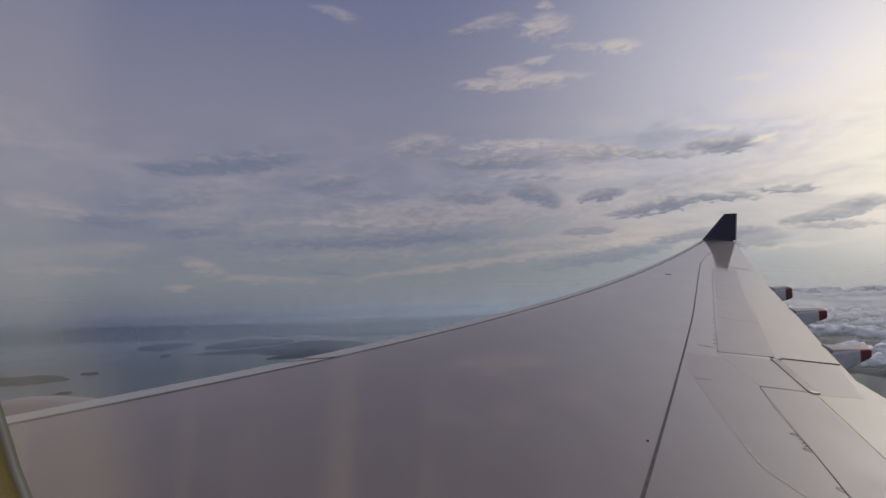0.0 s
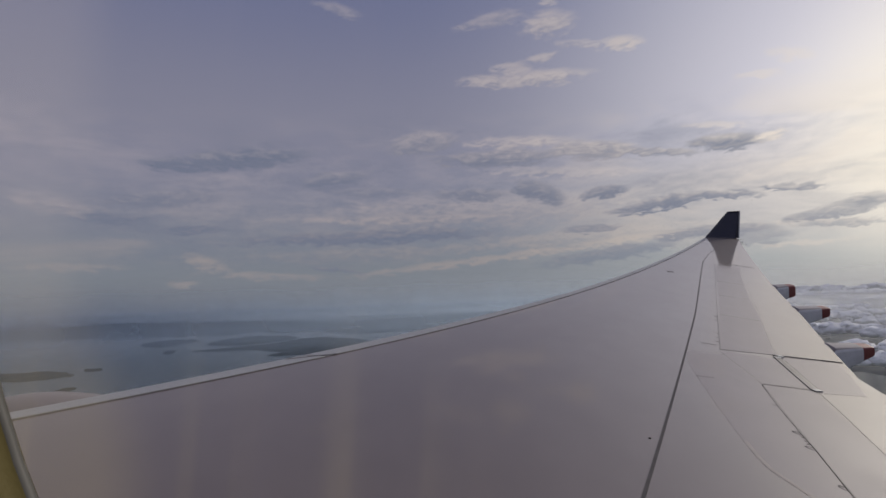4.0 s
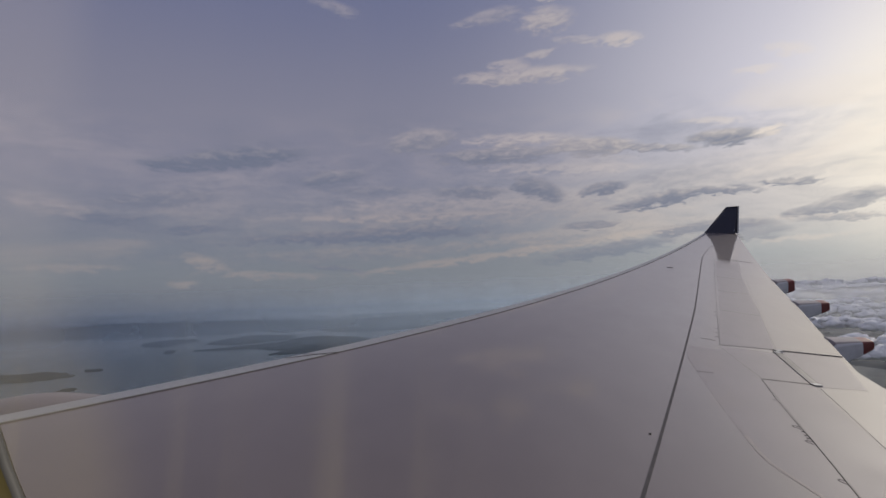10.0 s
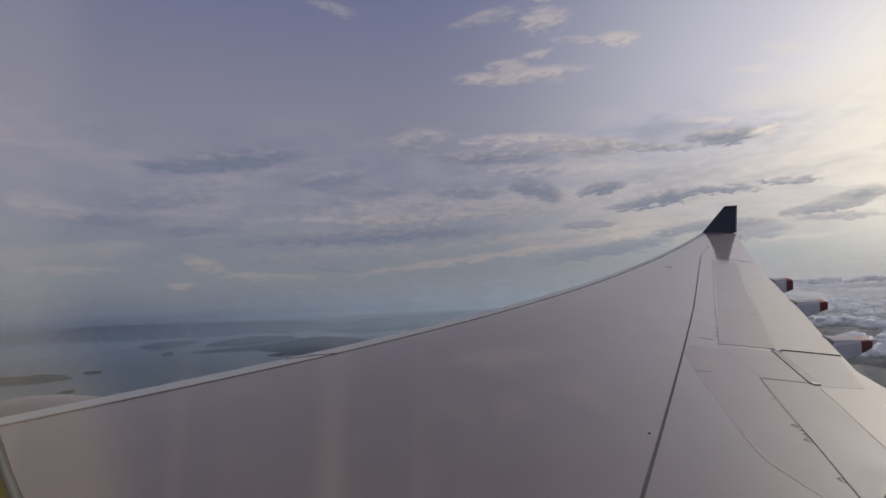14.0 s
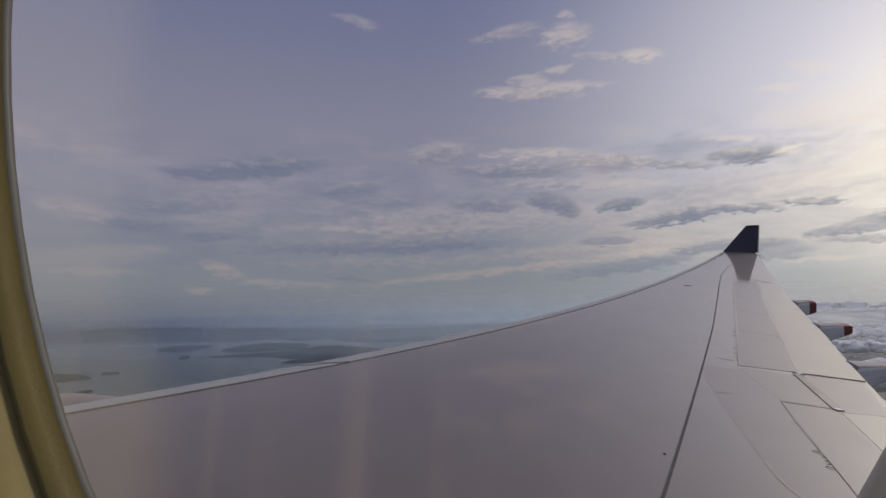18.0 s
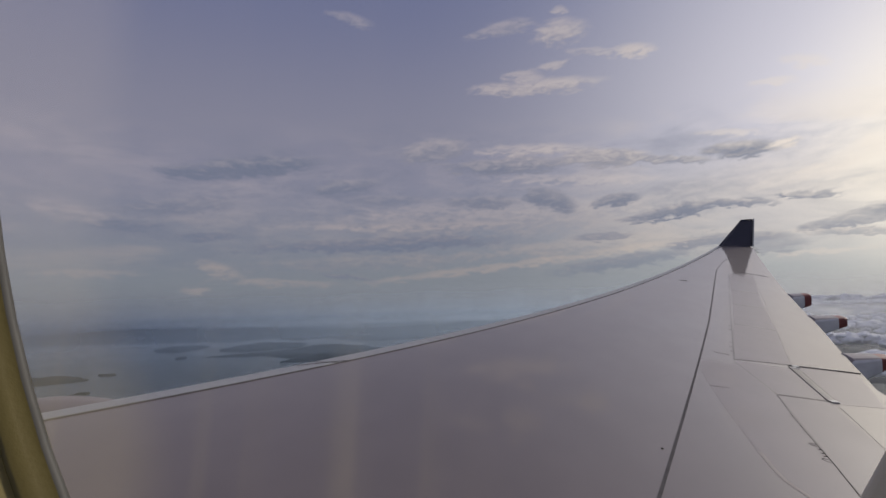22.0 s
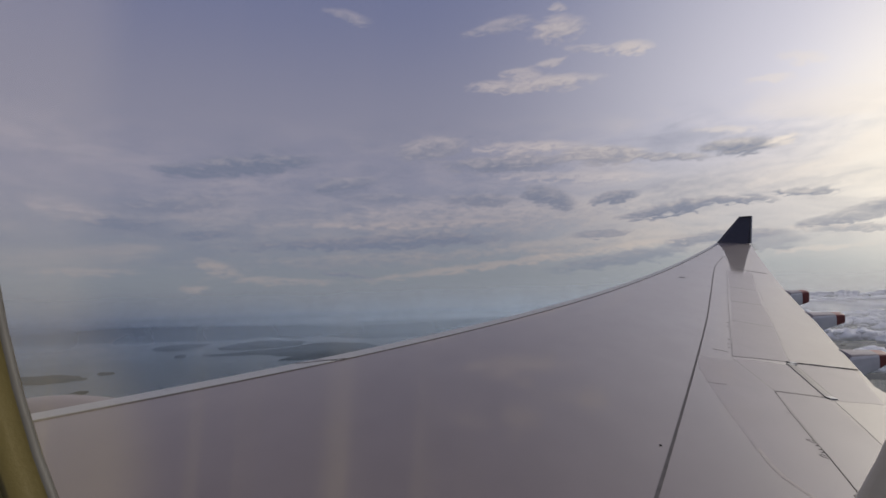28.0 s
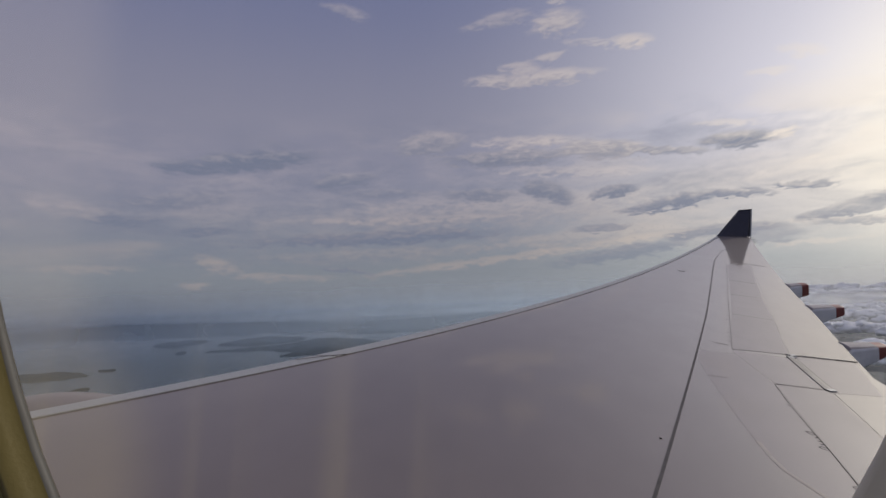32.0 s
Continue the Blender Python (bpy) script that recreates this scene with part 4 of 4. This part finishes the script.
# ---------------------------------------------------------------- ships
def ship(x, y, length, turn, label):
    """An anchored freighter: tapered hull, hatches, a house aft and a mast."""
    m = Matrix.Translation((x, y, SEA)) @ pose(0, 0, 0, 0, 0, turn)
    ob = thing("cargo_ship", label, "ship", m, group="anchored ships")
    w, h = length * 0.075, length * 0.075
    plan = [(-0.5, -0.8), (-0.5, 0.8), (-0.3, 1.0), (0.3, 1.0), (0.44, 0.6), (0.5, 0.0), (0.44, -0.6), (0.3, -1.0), (-0.3, -1.0)]
    verts = []
    for z, grow in ((-0.02 * length, 0.86), (h * 0.7, 1.0), (h * (1.0), 1.02)):
        verts += [(px * length * (0.97 if z < 0 else 1), py * w * grow, z + (h * 0.35 * max(0, px - 0.3) * 5 if z > 0 else 0)) for px, py in plan]
    child("hull", mesh_of("hull", verts, grid_faces(3, 9, True) + [tuple(range(18, 27))], HULL, False), ob)

    def box(name, x0, x1, half, z0, z1, mat):
        v = [(px, py, pz) for pz, g in ((z0, 1.0), (z1, 0.92)) for px, py in ((x0, -half * g), (x1, -half * g), (x1, half * g), (x0, half * g))]
        child(name, mesh_of(name, v, [(0, 1, 5, 4), (1, 2, 6, 5), (2, 3, 7, 6), (3, 0, 4, 7), (4, 5, 6, 7)], mat, False), ob)
    for k in range(4):
        box("hatch", length * (-0.24 + 0.15 * k), length * (-0.13 + 0.15 * k), w * 0.7, h, h * 1.25, DECK)
    box("deckhouse", -length * 0.43, -length * 0.32, w * 0.85, h, h * 2.5, HOUSE)
    box("funnel", -length * 0.41, -length * 0.37, w * 0.3, h * 2.4, h * 3.2, HULL)
    return ob


for x, y, length, turn in ((89, 245, 10.5, -12), (124, 246, 5, -10), (123, 212, 9, -8), (145, 230, 5, 0), (165, 211, 8, -12), (151, 188, 10, -6), (143, 356, 6, 5), (175, 457, 5, 0), (180, 431, 6, 10),
                           (176, 385, 6, 0), (188, 426, 5, -10), (195, 408, 6, 0), (205, 397, 6, 8), (212, 370, 7, 0), (236, 383, 5, 0), (200, 470, 5, 0), (186, 300, 8, -10), (205, 262, 9, -10)):
    ship(x, y, length, turn, "dark cargo ship lying at anchor on the sea")
for x, y, turn in ((-237, 420, 70), (-96, 246, 10), (-77, 221, 5), (-128, 266, 40), (-70, 260, 15), (-60, 300, 30)):
    ob = thing("motor_boat", "small white motor boat with a foam wake", "boat", Matrix.Translation((x, y, SEA)) @ pose(0, 0, 0, 0, 0, turn), group="boats under way")
    child("hull", mesh_of("hull", [(-0.6, -0.25, 0), (0.3, -0.25, 0), (0.7, 0, 0), (0.3, 0.25, 0), (-0.6, 0.25, 0), (-0.6, -0.3, 0.3), (0.3, -0.3, 0.32), (0.8, 0, 0.4), (0.3, 0.3, 0.32), (-0.6, 0.3, 0.3)], grid_faces(2, 5, True) + [(5, 6, 7, 8, 9)], HOUSE, False), ob)
    child("wake", mesh_of("wake", [(-0.5, -0.15, 0.03), (-0.5, 0.15, 0.03), (-4.5, 0.5, 0.02), (-4.5, -0.5, 0.02), (-2, -0.3, 0.06), (-2, 0.3, 0.06)], [(0, 1, 5, 4), (4, 5, 2, 3)], FOAM), ob, "white foam")

# ---------------------------------------------------------------- low cumulus beyond the strait
BALLS = []
for fineness in (2, 3):
    ball = bmesh.new()
    bmesh.ops.create_icosphere(ball, subdivisions=fineness, radius=1.0)
    BALLS.append((np.array([v.co[:] for v in ball.verts]), np.array([[v.index for v in f.verts] for f in ball.faces])))
    ball.free()


def cumulus(x, y, z, size, seed, billows, fine):
    """A heap of billows, small ones crowding on large ones, with a ragged flat base."""
    rng = random.Random(seed)
    heaps, verts, faces = [], [], []
    ball_v, ball_f = BALLS[fine]
    for k in range(billows):
        if k < 4:
            r = size * rng.uniform(0.34, 0.52)
            c = Vector((rng.gauss(0, 0.65) * size, rng.gauss(0, 0.45) * size, r * 0.25))
        else:
            c0, r0 = rng.choice(heaps[:10])
            r = max(r0 * rng.uniform(0.35, 0.65), size * 0.11)
            a, h = rng.uniform(0, 2 * math.pi), rng.uniform(-0.1, 1.0)
            c = c0 + Vector((math.cos(a) * math.sqrt(1 - h * h), math.sin(a) * math.sqrt(1 - h * h), 0.75 * h)) * r0 * 0.85
        heaps.append((c, r))
        off = Vector((seed * 3.7, k * 5.1, 0))
        base = len(verts)
        for v in ball_v:
            w = Vector(v) * 1.5 + off
            swell = 1 + 0.38 * noise.noise(w) + 0.30 * noise.noise(w * 2.6) + 0.22 * noise.noise(w * 6.0)
            q = c + Vector((v[0] * 1.25, v[1] * 1.25, v[2] * 0.68)) * (r * swell)
            q.z = max(q.z, -0.06 * size + 0.06 * size * noise.noise(q * 0.25))
            verts.append(q)
        faces += (ball_f + base).tolist()
    return thing("cumulus_cloud", "low grey-white cumulus cloud with lit top", "cloud", Matrix.Translation((x, y, z)), mesh_of("cloud", verts, faces, CLOUD), group="low clouds over the mainland")


rng = random.Random(11)
for k in range(240):
    far = rng.random() ** 0.9
    d, az = 700 + 1500 * far, radians(rng.uniform(13 + 10 * (1 - far) ** 0.7, 46))
    size, billows = rng.uniform(8, 16) * (0.8 + 1.6 * far), 14
    if k < 80:                                     # the nearer heaps over the end of the mainland
        d, az = 430 + 520 * (k / 80) ** 1.1 + rng.uniform(-15, 15), radians(rng.uniform(25.0, 46))
        size, billows = rng.uniform(9, 19), 17
    cumulus(d * math.sin(az), d * math.cos(az), SEA + (22 + 10 * k / 80 if k < 80 else 26 + 24 * far) + rng.uniform(0, 6), size, 100 + k, billows, k < 80)

# ---------------------------------------------------------------- town on the near shore, works on the mainland
ground = {}
for ob in scene.objects:
    if ob.name.startswith(("town_shore", "mainland")):
        ground[ob.name] = np.array([v.co[:] for v in ob.data.vertices])


def land_z(name, x, y):
    near = ground[name]
    k = np.argmin((near[:, 0] - x) ** 2 + (near[:, 1] - y) ** 2)
    return float(near[k, 2]), float(np.hypot(near[k, 0] - x, near[k, 1] - y))


def building(name, label, category, w, d, h, gable, wall_mat, roof_mat, group):
    ob = thing(name, label, category, Matrix.Translation((0, 0, -500)), group=group)
    v = [(x, y, z) for z in (-0.6, h) for x, y in ((-w, -d), (w, -d), (w, d), (-w, d))]
    child("wall", mesh_of("wall", v, [(0, 1, 5, 4), (1, 2, 6, 5), (2, 3, 7, 6), (3, 0, 4, 7)], wall_mat, False), ob)
    e = 1.12
    rv = [(-w * e, -d * e, h), (w * e, -d * e, h), (w * e, d * e, h), (-w * e, d * e, h), (-w * e, 0, h + gable), (w * e, 0, h + gable)]
    child("roof", mesh_of("roof", rv, [(0, 1, 5, 4), (2, 3, 4, 5), (1, 2, 5), (3, 0, 4), (3, 2, 1, 0)], roof_mat, False), ob)
    return ob


def scatter(kinds, shore, count, seed, x0, x1, y0, y1):
    r = random.Random(seed)
    made, tries = 0, 0
    while made < count and tries < count * 30:
        tries += 1
        x, y = r.uniform(x0, x1), y1 - (y1 - y0) * r.random() ** 1.3
        z, gap = land_z(shore, x, y)
        if z < SEA + 0.15 or gap > 3.5:
            continue
        kind = kinds[min(int(r.random() * len(kinds)), len(kinds) - 1)]
        m = Matrix.Translation((x, y, z)) @ pose(0, 0, 0, 0, 0, r.choice((0, 15, 90, 105, 40)) + r.uniform(-6, 6)) 
        if made < len(kinds):
            kinds[made].matrix_basis = m
        else:
            copy_thing(kind, m)
        made += 1


scatter([building("house", "low house with a red tiled roof near the shore", "house", 0.55, 0.4, 0.4, 0.3, ROOF_PALE, ROOF_RED, "houses of the shore town"),
         building("house", "small white house with a pale roof near the shore", "house", 0.45, 0.4, 0.4, 0.22, ROOF_PALE, ROOF_PALE, "houses of the shore town"),
         building("apartment_block", "pale apartment block in the shore town", "building", 0.8, 0.4, 1.3, 0.08, ROOF_PALE, ROOF_PALE, "houses of the shore town"),
         building("warehouse", "long pale warehouse with a shallow roof", "building", 1.3, 0.6, 0.5, 0.2, ROOF_PALE, ROOF_PALE, "houses of the shore town")],
        "town_shore", 170, 5, -170, -88, 200, 318)
scatter([building("shed", "pale industrial shed on the mainland", "building", 4.0, 1.6, 1.0, 0.4, ROOF_PALE, ROOF_PALE, "works on the mainland"),
         building("storage_building", "small white storage building on the mainland", "building", 1.8, 1.6, 1.4, 0.3, ROOF_PALE, ROOF_PALE, "works on the mainland"),
         building("shed", "brown-roofed shed on the mainland", "building", 3.0, 1.4, 0.9, 0.5, ROOF_PALE, ROOF_RED, "works on the mainland")],
        "mainland", 70, 8, 160, 460, 470, 800)
for x, y, length, turn in ((190, 545, 26, -52), (252, 530, 18, -35), (252, 470, 20, 70), (285, 486, 22, 40)):
    ob = thing("quay", "pale concrete quay along the mainland shore", "quay", Matrix.Translation((x, y, SEA)) @ pose(0, 0, 0, 0, 0, turn), group="quays")
    v = [(px, py, pz) for pz, g in ((-0.5, 1.0), (0.55, 0.97)) for px, py in ((-length / 2 * g, -1.6), (length / 2 * g, -1.6), (length / 2 * g, 1.6), (-length / 2 * g, 1.6))]
    child("deck", mesh_of("deck", v, [(0, 1, 5, 4), (1, 2, 6, 5), (2, 3, 7, 6), (3, 0, 4, 7), (4, 5, 6, 7)], ROOF_PALE, False), ob)
jetty = thing("jetty", "thin pale jetty reaching out from the town shore", "jetty", Matrix.Translation((-112, 316, SEA)) @ pose(0, 0, 0, 0, 0, 40))
child("walkway", mesh_of("walkway", [(x, y, z) for z in (0.25, 0.4) for x, y in ((-6, -0.3), (12, -0.3), (12, 0.3), (-6, 0.3))], [(0, 1, 5, 4), (1, 2, 6, 5), (2, 3, 7, 6), (3, 0, 4, 7), (4, 5, 6, 7)], ROOF_PALE, False), jetty)
for k in range(6):
    x = -4 + 3 * k
    child("pile", mesh_of("pile", [(x + dx, dy, z) for z in (-0.6, 0.26) for dx, dy in ((-0.1, -0.1), (0.1, -0.1), (0.1, 0.1), (-0.1, 0.1))], [(0, 1, 5, 4), (1, 2, 6, 5), (2, 3, 7, 6), (3, 0, 4, 7)], HULL, False), jetty)
